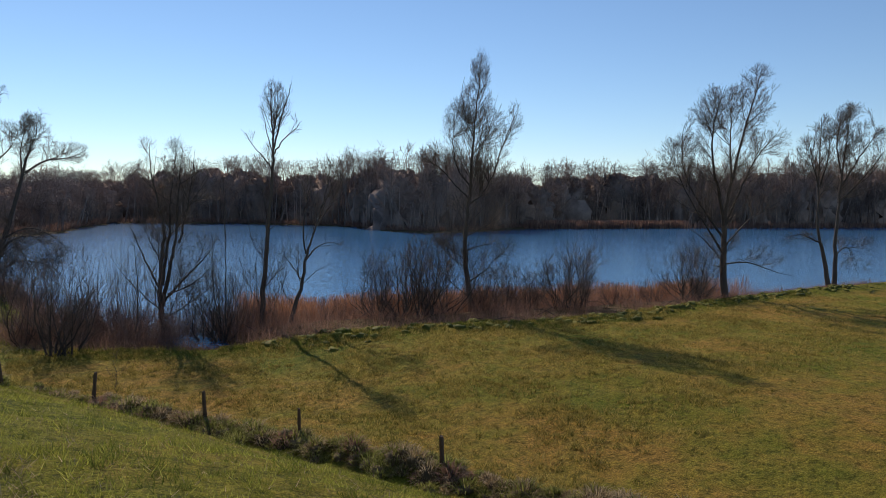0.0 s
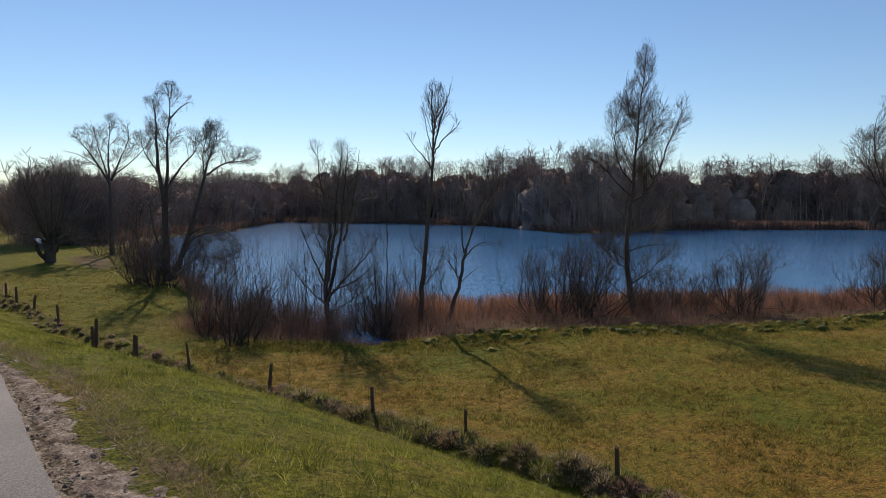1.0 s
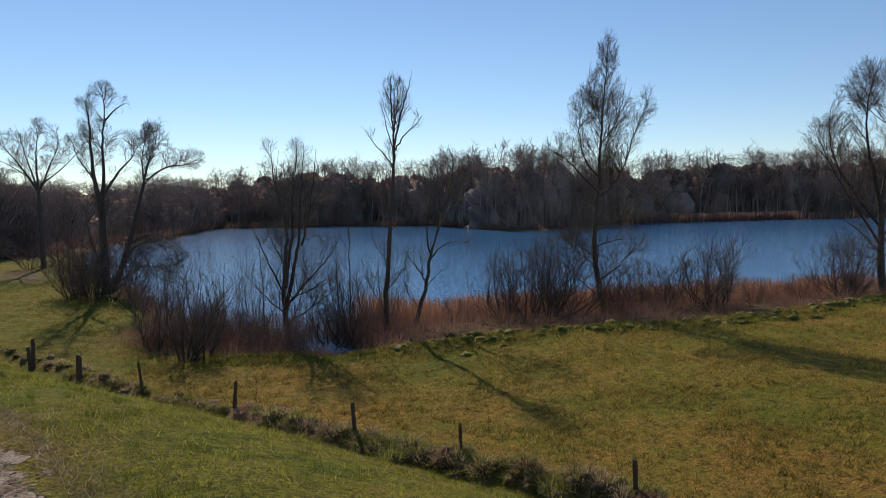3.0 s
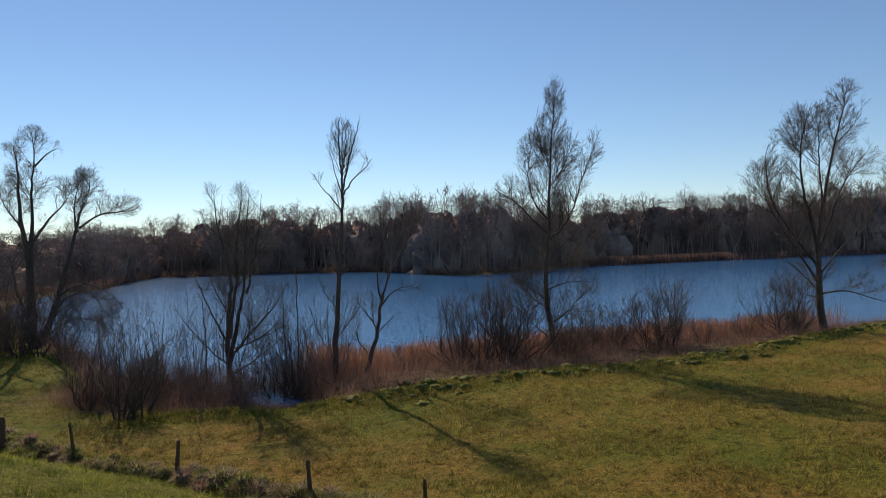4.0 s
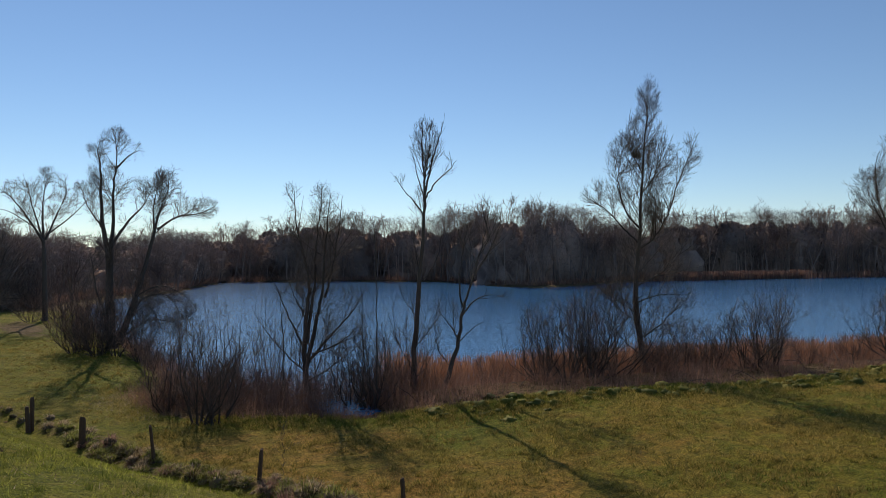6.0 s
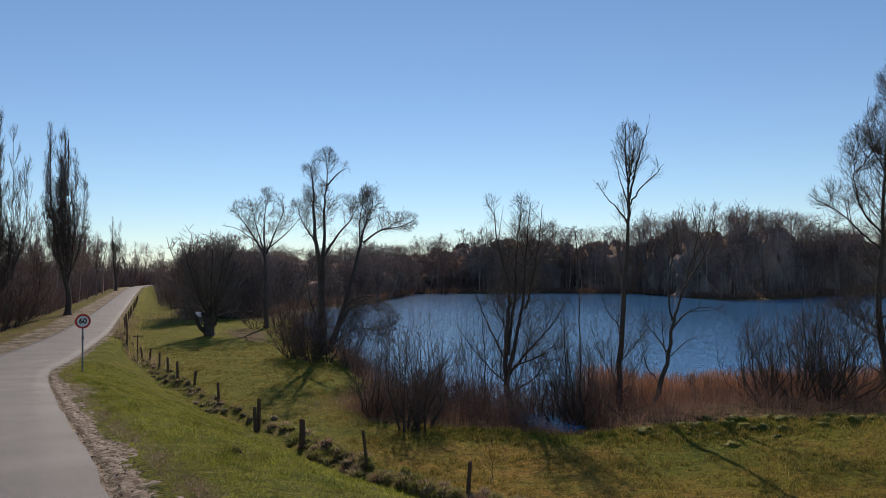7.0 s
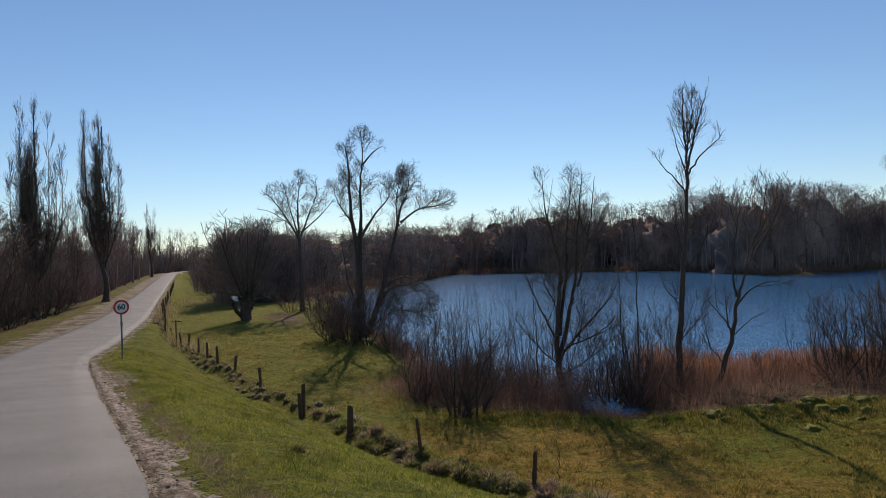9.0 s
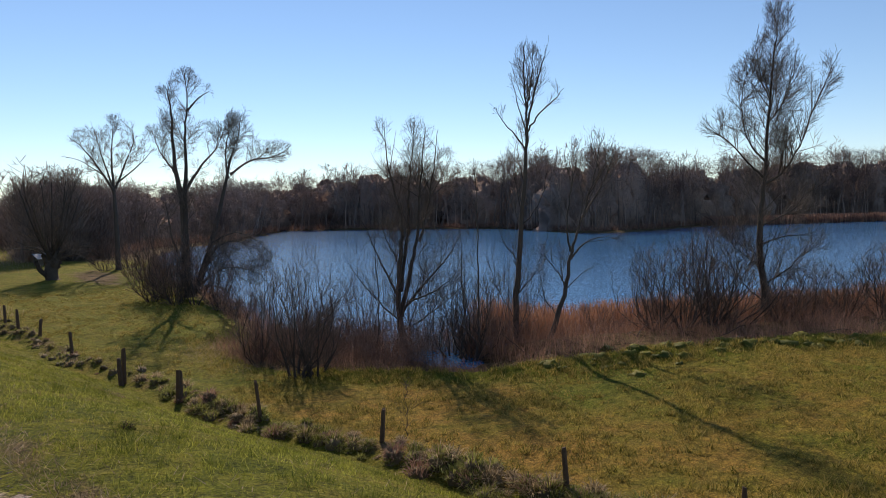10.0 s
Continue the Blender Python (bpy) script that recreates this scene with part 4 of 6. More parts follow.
poplar(-7.35, 93.0, [(-1.7, 0, 3.0, 21.2, 0.75), (-0.3, 0.3, 3.2, 20.9, 0.75), (0.7, -0.3, 3.6, 18.2, 0.65), (1.5, 0.2, 4.2, 15.4, 0.65), (-2.0, -0.3, 4.0, 16.4, 0.55), (-0.6, -0.7, 3.6, 16.5, 0.65)], 31, 0.95)
poplar(-12.0, 80.0, [(0.3, 0, 2.4, 20.0, 0.75), (-0.9, 0.4, 2.6, 19.6, 0.75), (1.35, 0.2, 2.6, 18.6, 0.75), (2.5, -0.4, 3.0, 15.4, 0.75), (-1.6, -0.4, 2.4, 14.4, 0.75), (1.8, 0.8, 2.4, 13.6, 0.75), (0.2, -0.9, 2.6, 16.0, 0.8), (-0.5, 0.9, 2.6, 15.0, 0.75)], 32, 0.965)
poplar(-6.2, 205.0, [(-0.8, 0, 3, 18.5, 0.9), (0.9, 0.2, 3, 17.0, 0.9)], 33, 1.0)

# bare tree beyond the other verge
place_tree("tree", -14.0, 58.0, bare_tree(
    limbs_of([([(0, 0), (0.1, 4), (0.3, 8), (0.2, 12.2)], 0.22, 0.015), ([(0.1, 4.2), (1.4, 7.5), (2.2, 10.5)], 0.1, 0.012), ([(0.1, 4.8), (-1.3, 8.0), (-1.9, 11.0)], 0.1, 0.012)], ACROSS),
    lobes_of([(0.2, 10.6, 2.4, 2.4, 1), (1.6, 9.0, 1.8, 1.6, 1), (0.3, 7.6, 2.8, 2.2, 0.6)], ACROSS),
    34, BUSHY, 0.007),
    "leafless tree rising from the thicket beside the road")

verge_tree = build_tree(
    [(lean((0, 0, 0), (0.1, 0, 2.5), (-0.2, 0, 5), (0.1, 0, 8.2)), 0.14, 0.012),
     (lean((0.05, 0, 1.6), (0.9, 0.3, 4.2), (1.5, 0.3, 6.8)), 0.07, 0.010),
     (lean((0.05, 0, 1.9), (-1.0, -0.2, 4.4), (-1.6, -0.2, 6.6)), 0.07, 0.010)],
    [(20, 0.2, 0.98, (28, 58), (1.3, 2.4), "round", 5, 0.09, 0.10, 0.012, 0.009),
     (6, 0.15, 1.0, (22, 50), (-0.35, -0.7), "even", 3, 0.09, 0.10, 0.011, 0.008),
     (4, 0.1, 1.0, (20, 45), (-0.5, -0.9), "even", 2, 0.10, 0.06, 0.012, 0.006)], 35, 1, 1.8, 1)
first = place_tree("thicket_tree", -12.0, 66.0, verge_tree, "leafless brown tree in the thicket beside the road", twig=TWIG_SHRUB, group="thicket trees")
for x, y, turn, size in ((-15.5, 70, 80, 1.1), (-19, 64, 150, 1.2), (-16.5, 79, 200, 1.15), (-14.0, 88, 260, 1.0), (-11.5, 103, 320, 0.95), (-23, 72, 30, 1.3), (-20, 86, 110, 1.2)):
    ob = copy_thing(first, Matrix())
    ob.matrix_basis = pose(x, y, float(land(x, y)) - 0.06, 0, 0, turn) @ Matrix.Diagonal((size, size, size, 1))

# ---- shore brush ----
def shrub_shape(seed, tall, wide, count, dense=1.0, thick=0.024):
    rng = np.random.default_rng(seed)
    stems = []
    for k in range(count):
        a, w = k * 2.4 + rng.random(), wide * math.sqrt(rng.random())
        h = tall * rng.uniform(0.55, 1.0) * (1 - 0.3 * (w / wide) ** 2)
        b = a + rng.normal(0, 0.5)
        stems.append(([(math.cos(a) * 0.2, math.sin(a) * 0.2, 0), (math.cos(a) * w * 0.65, math.sin(a) * w * 0.65, h * 0.42), (math.cos(b) * w, math.sin(b) * w, h)], thick * rng.uniform(0.6, 1.3), 0.006, 9))
    lobes = [(np.array([0, 0, tall * 0.68]), RIGHT, wide * 1.1, wide * 1.1, tall * 0.38, 1.0), (np.array([0, 0, tall * 0.34]), RIGHT, wide * 1.05, wide * 1.05, tall * 0.34, 0.9)]
    levels = tuple((per * dense, angle, size, up, wander) for per, angle, size, up, wander in BRUSHY)
    return bare_tree(stems, lobes, seed, levels, 0.0036, 0.12, 0.03, True, 0.1)


BRUSHY = ((4.2, (22, 52), (0.5, 1.5), 0.05, 0.05), (4.8, (22, 52), (0.3, 0.85), 0.04, 0.06), (5.5, (22, 52), (0.15, 0.45), 0.03, 0.05))
SHRUBS = [
    ("leafless shore shrub of many thin grey-brown stems", TWIG_SHRUB, shrub_shape(41, 4.6, 1.3, 10, 0.72, 0.034)),
    ("wide leafless willow shrub with fanning stems", TWIG_SHRUB, shrub_shape(42, 3.6, 2.3, 13, 0.75, 0.042)),
    ("low reddish-brown leafless brush", TWIG_RED, shrub_shape(43, 2.0, 1.6, 16, 0.95)),
    ("dense reddish-brown leafless thicket", TWIG_RED, shrub_shape(44, 3.0, 1.6, 16, 0.9)),
    ("leafless grey-brown shrub leaning over the bank", TWIG_SHRUB, shrub_shape(46, 3.2, 1.9, 12, 1.05, 0.046)),
    ("tall leafless shrub of crooked dark stems fanning from one root", TWIG_SHRUB, shrub_shape(47, 4.2, 1.6, 9, 0.85, 0.05)),
]
firsts = {}


def shrub(kind, x, y, turn, size):
    label, twig, made = SHRUBS[kind]
    if kind not in firsts:
        firsts[kind] = place_tree("shrub", x, y, made, label, "shrub", twig=twig, turn=turn, size=size, group="brush along the shore")
        return
    m = pose(x, y, float(land(x, y)) - 0.06, 0, 0, turn) @ Matrix.Diagonal((size, size, size, 1))
    ob = copy_thing(firsts[kind], Matrix())
    ob.matrix_basis = m


# kind, place and size of each shrub, stretch by stretch
BRUSH_BY_INLET = [
    (5, 8.5, 29.35, 0.95), (5, 9.0, 29.1, 0.85), (0, 9.9, 32.4, 0.9), (3, 10.8, 32.6, 0.75), (0, 11.2, 32.8, 0.9), (0, 12.6, 32.4, 0.85),
    (2, 8.8, 32.6, 0.7), (2, 12, 32.9, 0.8), (2, 13.4, 32.6, 0.8), (0, 8.2, 32.2, 0.8), (0, 14.6, 32.2, 0.8), (2, 10.2, 31.2, 0.55), (2, 11.8, 30.9, 0.55),
]
BRUSH_BY_ALDERS = [
    (5, 15.3, 29.3, 0.85), (0, 15.7, 29.9, 0.8), (5, 15.0, 30.2, 0.8), (0, 16.1, 30.5, 0.7), (0, 16.6, 29.8, 0.6), (0, 17.7, 30.0, 0.65),
    (2, 16.6, 31.0, 0.8), (0, 15.2, 31.6, 0.8), (0, 18.4, 29.6, 0.6), (5, 21.4, 25.9, 0.85), (5, 22.5, 25.6, 0.95), (2, 20.2, 27.9, 0.7), (1, 21.9, 26.5, 0.9),
]
BRUSH_BY_BIRCH = [
    (5, 23.5, 25.2, 1.0), (4, 24.3, 25.4, 1.2), (1, 25.3, 25.2, 1.05), (1, 23.4, 26.4, 1.0), (4, 27.4, 24.6, 0.95), (4, 28.3, 24.0, 0.85), (4, 29.4, 23.2, 0.85),
    (4, 30.8, 21.7, 1.1), (5, 31.4, 21.5, 0.92), (1, 30.2, 22.2, 0.8), (2, 26.6, 24.2, 0.7), (2, 28.9, 23.4, 0.7), (2, 33.6, 21.0, 0.65),
    (4, 39.2, 19.2, 1.05), (1, 38.4, 19.4, 0.95), (5, 39.9, 19.1, 0.8), (2, 36.4, 20.2, 0.7),
]
BRUSH_ROUND_BAY = [
    (0, 9.4, 53.2, 1.3), (3, 10.4, 54.2, 1.5), (3, 8.9, 52.2, 1.2), (0, 12.3, 51, 1.1), (3, 11.4, 47.4, 0.9), (2, 11.6, 44.5, 0.9),
    (2, 11.2, 41.5, 0.8), (0, 10.6, 49.6, 1), (3, 10, 51, 1.3), (3, 9.6, 49.8, 1), (3, 11.6, 54.6, 1.1), (2, 10.9, 36, 0.8),
    (2, 11.6, 60, 1.3), (2, 11, 66, 1.2), (2, 10, 77, 1.1), (2, 12.5, 80, 1.4), (3, 9, 92, 1.3), (3, 4, 112, 1.3),
    (3, 13, 96, 1.5),
]
for stretch in (BRUSH_BY_INLET, BRUSH_BY_ALDERS, BRUSH_BY_BIRCH, BRUSH_ROUND_BAY):
    for kind, x, y, size in stretch:
        shrub(kind, x, y, (x * 137 + y * 71) % 360, size)

# thicket beyond the other verge
rng = np.random.default_rng(45)
for k in range(20):
    y = 57 + 38 * (k + rng.random()) / 20
    x = float(np.interp(y, LEFT_Y, LEFT_X)) - 5.0 - 6.5 * rng.random()
    shrub((3, 0, 2, 3)[k % 4], x, y, 360 * rng.random(), rng.uniform(1.2, 1.9))


# ---- reed bed ----
def strips(rng, base, tall, width, bend, top=0.15, plain_blade=False):
    """Upright blades, each a two-segment strip, as quads."""
    n = len(base)
    a = rng.uniform(0, 2 * np.pi, n)
    side = np.stack([np.cos(a), np.sin(a), np.zeros(n)], 1) * width[:, None] * 0.5
    b = rng.uniform(0, 2 * np.pi, n)
    off = np.stack([np.cos(b), np.sin(b), np.zeros(n)], 1) * (bend * tall)[:, None]
    up = np.array([0, 0, 1.0]) * tall[:, None]
    if plain_blade:
        tip = base + up * 0.95 + off
        verts = np.stack([base - side, base + side, tip + top * side, tip - top * side], 1).reshape(-1, 3)
        return verts, np.arange(n)[:, None] * 4 + np.arange(4)
    p1, p2 = base + 0.55 * up + 0.3 * off, base + up * 0.97 + off
    verts = np.stack([base - side, base + side, p1 + 0.8 * side, p1 - 0.8 * side, p2 + top * side, p2 - top * side], 1).reshape(-1, 3)
    i = np.arange(n)[:, None] * 6
    return verts, np.concatenate([i + [0, 1, 2, 3], i + [3, 2, 4, 5]])


def scatter(rng, n, x0, x1, y0, y1):
    return rng.uniform(x0, x1, n), rng.uniform(y0, y1, n)


def build_reeds():
    rng = np.random.default_rng(51)
    x, y = scatter(rng, 280000, 8, 62, 14, 36)
    s = shore_distance(x, y)
    ok = (s > -2.6 - 0.8 * wobble(x, y, 0.5, 3)) & (s < 1.2 + 0.6 * wobble(x, y, 0.8, 1)) & (x > 18.0) & (x < 47 - 6 * rng.random(len(x)))
    ok &= (wobble(x, y, 1.4, 5) + rng.normal(0, 0.4, len(x)) > -0.55)
    x, y, s = x[ok], y[ok], s[ok]
    tall = rng.uniform(1.0, 1.75, len(x)) * np.where(s > 1, 0.7, 1.0) * (1 + 0.15 * wobble(x, y, 0.6, 2))
    base = np.stack([x, y, np.maximum(land(x, y), -0.2)], 1)
    v, q = strips(rng, base, tall, rng.uniform(0.009, 0.020, len(x)), rng.uniform(0.02, 0.22, len(x)), 0.9)
    tagged(new("reeds", mesh_from("reeds", v, q, REED, False)), "rust-brown dry reeds standing along the water", "reeds", kind="stuff")


build_reeds()


def build_undergrowth():
    rng = np.random.default_rng(54)
    x, y = scatter(rng, 180000, 7.5, 58, 13, 36)
    s, b = shore_distance(x, y), behind_bank(x, y)
    wet = (x < 17.5) & (s > -1.7 - 0.6 * wobble(x, y, 1.3, 2)) & (np.hypot((x - 14.4) / 1.1, (y - 29.6) / 1.8) > 1)
    ok = ((s > -0.3) | wet) & (b > 0.3 * wobble(x, y, 1.6, 1)) & (wobble(x, y, 0.9, 6) + rng.normal(0, 0.5, len(x)) > np.where(x < 17, -0.5, -0.3))
    x, y, b = x[ok], y[ok], b[ok]
    tall = rng.gamma(4.0, 0.16, len(x)) * np.where(x < 17.5, np.clip(0.35 + 0.2 * b, 0.3, 1.1), np.clip(0.2 + 0.2 * b, 0.2, 0.95)) * (1 + 0.35 * wobble(x, y, 1.1, 9)) + 0.08
    clear = np.hypot((x - 14.3 + 0.3 * (y - 28.5)  * 0.5) / 0.85, (y - 28.4) / 2.4) > 1
    x, y, b, tall = x[clear], y[clear], b[clear], tall[clear]
    base = np.stack([x, y, np.maximum(land(x, y), -0.1) - 0.02], 1)
    bx, by = scatter(rng, 26000, 7.5, 15, 33, 60)
    bs = shore_distance(bx, by)
    ok = (bs > -0.5) & (bs < 1.1 + 0.5 * wobble(bx, by, 0.9, 2)) & (wobble(bx, by, 1.4, 3) + rng.normal(0, 0.4, len(bx)) > -0.3)
    bx, by = bx[ok], by[ok]
    base = np.concatenate([base, np.stack([bx, by, np.maximum(land(bx, by), -0.1) - 0.02], 1)])
    tall = np.concatenate([tall, rng.gamma(4.0, 0.11, len(bx)) + 0.08])
    v, q = strips(rng, base, tall, rng.uniform(0.005, 0.013, len(base)), rng.uniform(0.1, 1.0, len(base)), 0.4)
    tagged(new("undergrowth", mesh_from("undergrowth", v, q, BRAMBLE, False)), "tangled red-brown dead undergrowth along the bank", "undergrowth", kind="stuff")


build_undergrowth()


def build_thicket():
    """Matted low twigs with fine tall shoots at the inlet, and broken limbs lying along the bank."""
    rng = np.random.default_rng(57)
    x, y = scatter(rng, 16000, 8.0, 17.6, 28.2, 34.5)
    s, b = shore_distance(x, y), behind_bank(x, y)
    ok = (s > -1.6 - 0.6 * wobble(x, y, 1.3, 2)) & (s < 3.2) & (b > 0.5) & (np.hypot((x - 14.4) / 1.0, (y - 28.8) / 2.2) > 1)
    x, y = x[ok], y[ok]
    n = len(x)
    top = 1.3 + 0.6 * wobble(x, y, 0.9, 4)
    z = np.maximum(land(x, y), -0.1) + np.maximum(top, 0.4) * rng.random(n) ** 1.6
    low = thatch(rng, np.stack([x, y], 1), z, rng.uniform(0.3, 1.0, n), 0.0045)
    k = rng.choice(n, 320, replace=False)
    start = np.column_stack([x[k], y[k], np.maximum(land(x[k], y[k]), -0.1)])
    way = np.column_stack([rng.normal(0, 0.14, (320, 2)), np.ones(320)])
    P, R = grow(rng, start, way, rng.uniform(1.6, 4.4, 320), np.full(320, 0.009), np.full(320, 0.003), 6, 0.05, 0.02)
    tagged(new("thicket", mesh_from("thicket", *joined([low, tubes(P, R, 3)]), TWIG_RED, False)), "matted dark brown twigs and thin shoots at the inlet", "thicket", kind="stuff")
    x = rng.uniform(16, 46, 48)
    y = np.interp(x, BANK_X, BANK_Y) + rng.uniform(0.5, 2.6, 48)
    a = rng.uniform(0, 6.283, 48)
    way = np.column_stack([np.cos(a), np.sin(a), rng.uniform(0.2, 1.0, 48)])
    P, R = grow(rng, np.column_stack([x, y, np.maximum(land(x, y), 0)]), way, rng.uniform(0.8, 2.2, 48), np.full(48, 0.018), np.full(48, 0.008), 9, 0.12, -0.10)
    P[..., 2] = np.maximum(P[..., 2], np.maximum(land(P[..., 0], P[..., 1]), 0) + 0.02)
    tagged(new("fallen_branches", mesh_from("fallen_branches", *tubes(P, R, 5), BARK)), "dark dead branches arching and lying along the bank", "branches", kind="stuff")


build_thicket()


def build_grass():
    rng = np.random.default_rng(52)
    # the dyke slope: loose blades, tufts, and a browner strip of dead blades beside the road
    def slope(n, power):
        y = 3 + 41 * rng.random(n) ** power
        edge, fence = np.interp(y, EDGE_Y, EDGE_X), np.interp(y, FENCE_Y, FENCE_X)
        return edge + 0.55 + (fence - edge - 0.4) * rng.random(n) ** 1.5, y, edge

    x, y, edge = slope(120000, 1.8)
    ok = (x > edge + 0.85 + 0.4 * wobble(x, y, 2.0)) | (rng.random(len(x)) < 0.25)
    ok &= (np.hypot((x + 1.6) / 0.65, (y - 29.2) / 4.2) > 1) | (rng.random(len(x)) < 0.12)
    x, y = x[ok], y[ok]
    patch = np.clip(0.6 + 0.6 * wobble(x, y, 1.3, 7) + 0.4 * wobble(x, y, 4.1, 2), 0.1, 1.5)
    tall = rng.uniform(0.016, 0.042, len(x)) * (0.5 + patch)
    wide = rng.uniform(0.004, 0.009, len(x)) * np.clip(y / 11, 0.8, 2.0)
    v, q = strips(rng, np.stack([x, y, land(x, y) - 0.01], 1), tall, wide, rng.uniform(0.2, 1.2, len(x)), plain_blade=True)
    tagged(new("slope_grass", mesh_from("slope_grass", v, q, BLADE, False)), "bright green rough grass on the dyke slope", "grass", kind="stuff")
    for name, mat, count, few, many, size, label in (("green_tufts", DEEP_GREEN, 2000, 20, 50, 0.075, "dark green tufts of longer grass on the slope"), ("pale_tufts", BLADE, 5000, 8, 24, 0.06, "light green tufts of longer grass on the slope")):
        cx, cy, edge = slope(count, 1.5)
        ok = (wobble(cx, cy, 1.0, 4) + rng.normal(0, 0.5, len(cx)) > -0.1) & (cx > edge + 0.8)
        cx, cy = cx[ok], cy[ok]
        who = np.repeat(np.arange(len(cx)), rng.integers(few, many, len(cx)))
        r = rng.uniform(0.03, 0.11, len(cx))[who]
        x, y = cx[who] + rng.normal(0, 1, len(who)) * r, cy[who] + rng.normal(0, 1, len(who)) * r
        tall = rng.uniform(0.5, 1.35, len(who)) * size * rng.uniform(0.6, 1.4, len(cx))[who]
        v, q = strips(rng, np.stack([x, y, land(x, y) - 0.01], 1), tall, rng.uniform(0.004, 0.010, len(x)), rng.uniform(0.2, 1.2, len(x)), plain_blade=True)
        tagged(new(name, mesh_from(name, v, q, mat, False)), label, "grass", kind="stuff")
    cx = rng.uniform(9, 46, 1500)
    cy = np.interp(cx, BANK_X, BANK_Y) - rng.uniform(-0.1, 1.5, len(cx)) ** 1.3
    ok = wobble(cx, cy, 0.8, 2) + rng.normal(0, 0.4, len(cx)) > -0.1
    cx, cy = cx[ok], cy[ok]
    who = np.repeat(np.arange(len(cx)), rng.integers(14, 34, len(cx)))
    x, y = cx[who] + rng.normal(0, 0.09, len(who)), cy[who] + rng.normal(0, 0.09, len(who))
    v, q = strips(rng, np.stack([x, y, land(x, y) - 0.01], 1), rng.uniform(0.04, 0.15, len(who)), rng.uniform(0.010, 0.024, len(x)), rng.uniform(0.2, 1.1, len(x)), plain_blade=True)
    tagged(new("bank_tufts", mesh_from("bank_tufts", v, q, DEEP_GREEN, False)), "lush green tufts along the edge of the bank", "grass", kind="stuff")
    x, y, edge = slope(90000, 1.6)
    u = rng.random(len(x))
    keep = np.where(u < 0.75, np.abs(x - edge - 0.7 - 0.25 * wobble(x, y, 1.7, 3)) < 0.22, rng.random(len(x)) < 0.32)
    more = np.concatenate([rng.normal(0, 1, (6000, 2)) * np.array([1.0, 1.2]) + np.array([8.2, 35.0]), rng.normal(0, 1, (4000, 2)) * np.array([1.3, 0.7]) + np.array([9.6, 32.0])])
    x, y = np.concatenate([x[keep], more[:, 0]]), np.concatenate([y[keep], more[:, 1]])
    tall = rng.uniform(0.02, 0.075, len(x))
    tall[-len(more):] *= 2.2
    gx = np.concatenate([rng.normal(3.0, 2.0, 1800), np.interp(np.linspace(50, 90, 2600), FENCE_Y, FENCE_X) + rng.normal(0.3, 0.5, 2600)])
    gy = np.concatenate([rng.normal(92, 5.0, 1800), np.linspace(50, 90, 2600)])
    x, y = np.concatenate([x, gx]), np.concatenate([y, gy])
    tall = np.concatenate([tall, rng.uniform(0.12, 0.5, 1800), rng.uniform(0.15, 0.5, 2600)])
    v, q = strips(rng, np.stack([x, y, land(x, y) - 0.005], 1), tall, rng.uniform(0.004, 0.009, len(x)) * np.where(y > 45, 3.0, 1.0), rng.uniform(0.5, 1.8, len(x)) * np.where(y > 45, 0.4, 1.0), plain_blade=True)
    tagged(new("dead_grass", mesh_from("dead_grass", v, q, STRAW, False)), "withered straw-coloured grass beside the road and shore", "grass", kind="stuff")
    # the meadow: small clumps
    cx, cy = scatter(rng, 30000, 1, 46, 7, 62)
    near = scatter(rng, 18000, 6, 34, 8, 30)
    cx, cy = np.concatenate([cx, near[0]]), np.concatenate([cy, near[1]])
    fence, s = np.interp(cy, FENCE_Y, FENCE_X), np.minimum(shore_distance(cx, cy), np.where((cx > 8) & (cy < 35), 2.6 - behind_bank(cx, cy), 99))
    patch = wobble(cx, cy, 0.9, 3) + 0.7 * wobble(cx, cy, 3.0, 8)
    ok = (cx > fence + 0.3) & (s > 2.4) & (patch + rng.normal(0, 0.6, len(cx)) > np.where(s < 4.2, -0.3, 0.05))
    cx, cy, patch, s = cx[ok], cy[ok], patch[ok], s[ok]
    n = rng.integers(6, 18, len(cx))
    who = np.repeat(np.arange(len(cx)), n)
    x, y = cx[who] + rng.normal(0, 0.06, len(who)), cy[who] + rng.normal(0, 0.06, len(who))
    tall = (rng.uniform(0.05, 0.15, len(cx)) * np.where(s < 4.2, 1.4, 1.0))[who] * rng.uniform(0.5, 1.2, len(who))
    v, q = strips(rng, np.stack([x, y, land(x, y) - 0.01], 1), tall, rng.uniform(0.012, 0.03, len(x)), rng.uniform(0.3, 1.0, len(x)), plain_blade=True)
    tagged(new("meadow_grass", mesh_from("meadow_grass", v, q, BLADE_FIELD, False)), "short olive-green meadow grass with yellowed patches", "grass", kind="stuff")
    # tussocks along the fence: earthy mounds, each with a dome of blades that splay outwards
    mounds = []
    for k in range(620):
        cy = 5 + 60 * (k + rng.random()) / 620 * (0.4 + 0.6 * k / 620)
        cx = np.interp(cy, FENCE_Y, FENCE_X) + rng.normal(-0.2, 0.24)
        if wobble(cy, 0.0, 0.9, 3.0) + rng.normal(0, 0.3) < -0.45:
            continue
        mounds.append((cx, cy, 0.05 + 0.17 * rng.random() ** 1.9 + (0.05 if cy < 20 else 0.0) - (0.03 if cy > 30 else 0.0), rng.random()))
    dome = np.array([(math.cos(a * math.pi / 4 + b) * math.cos(b), math.sin(a * math.pi / 4 + b) * math.cos(b), math.sin(b)) for b in (-0.3, 0.3, 0.75, 1.15) for a in range(8)])
    ring = np.arange(8)
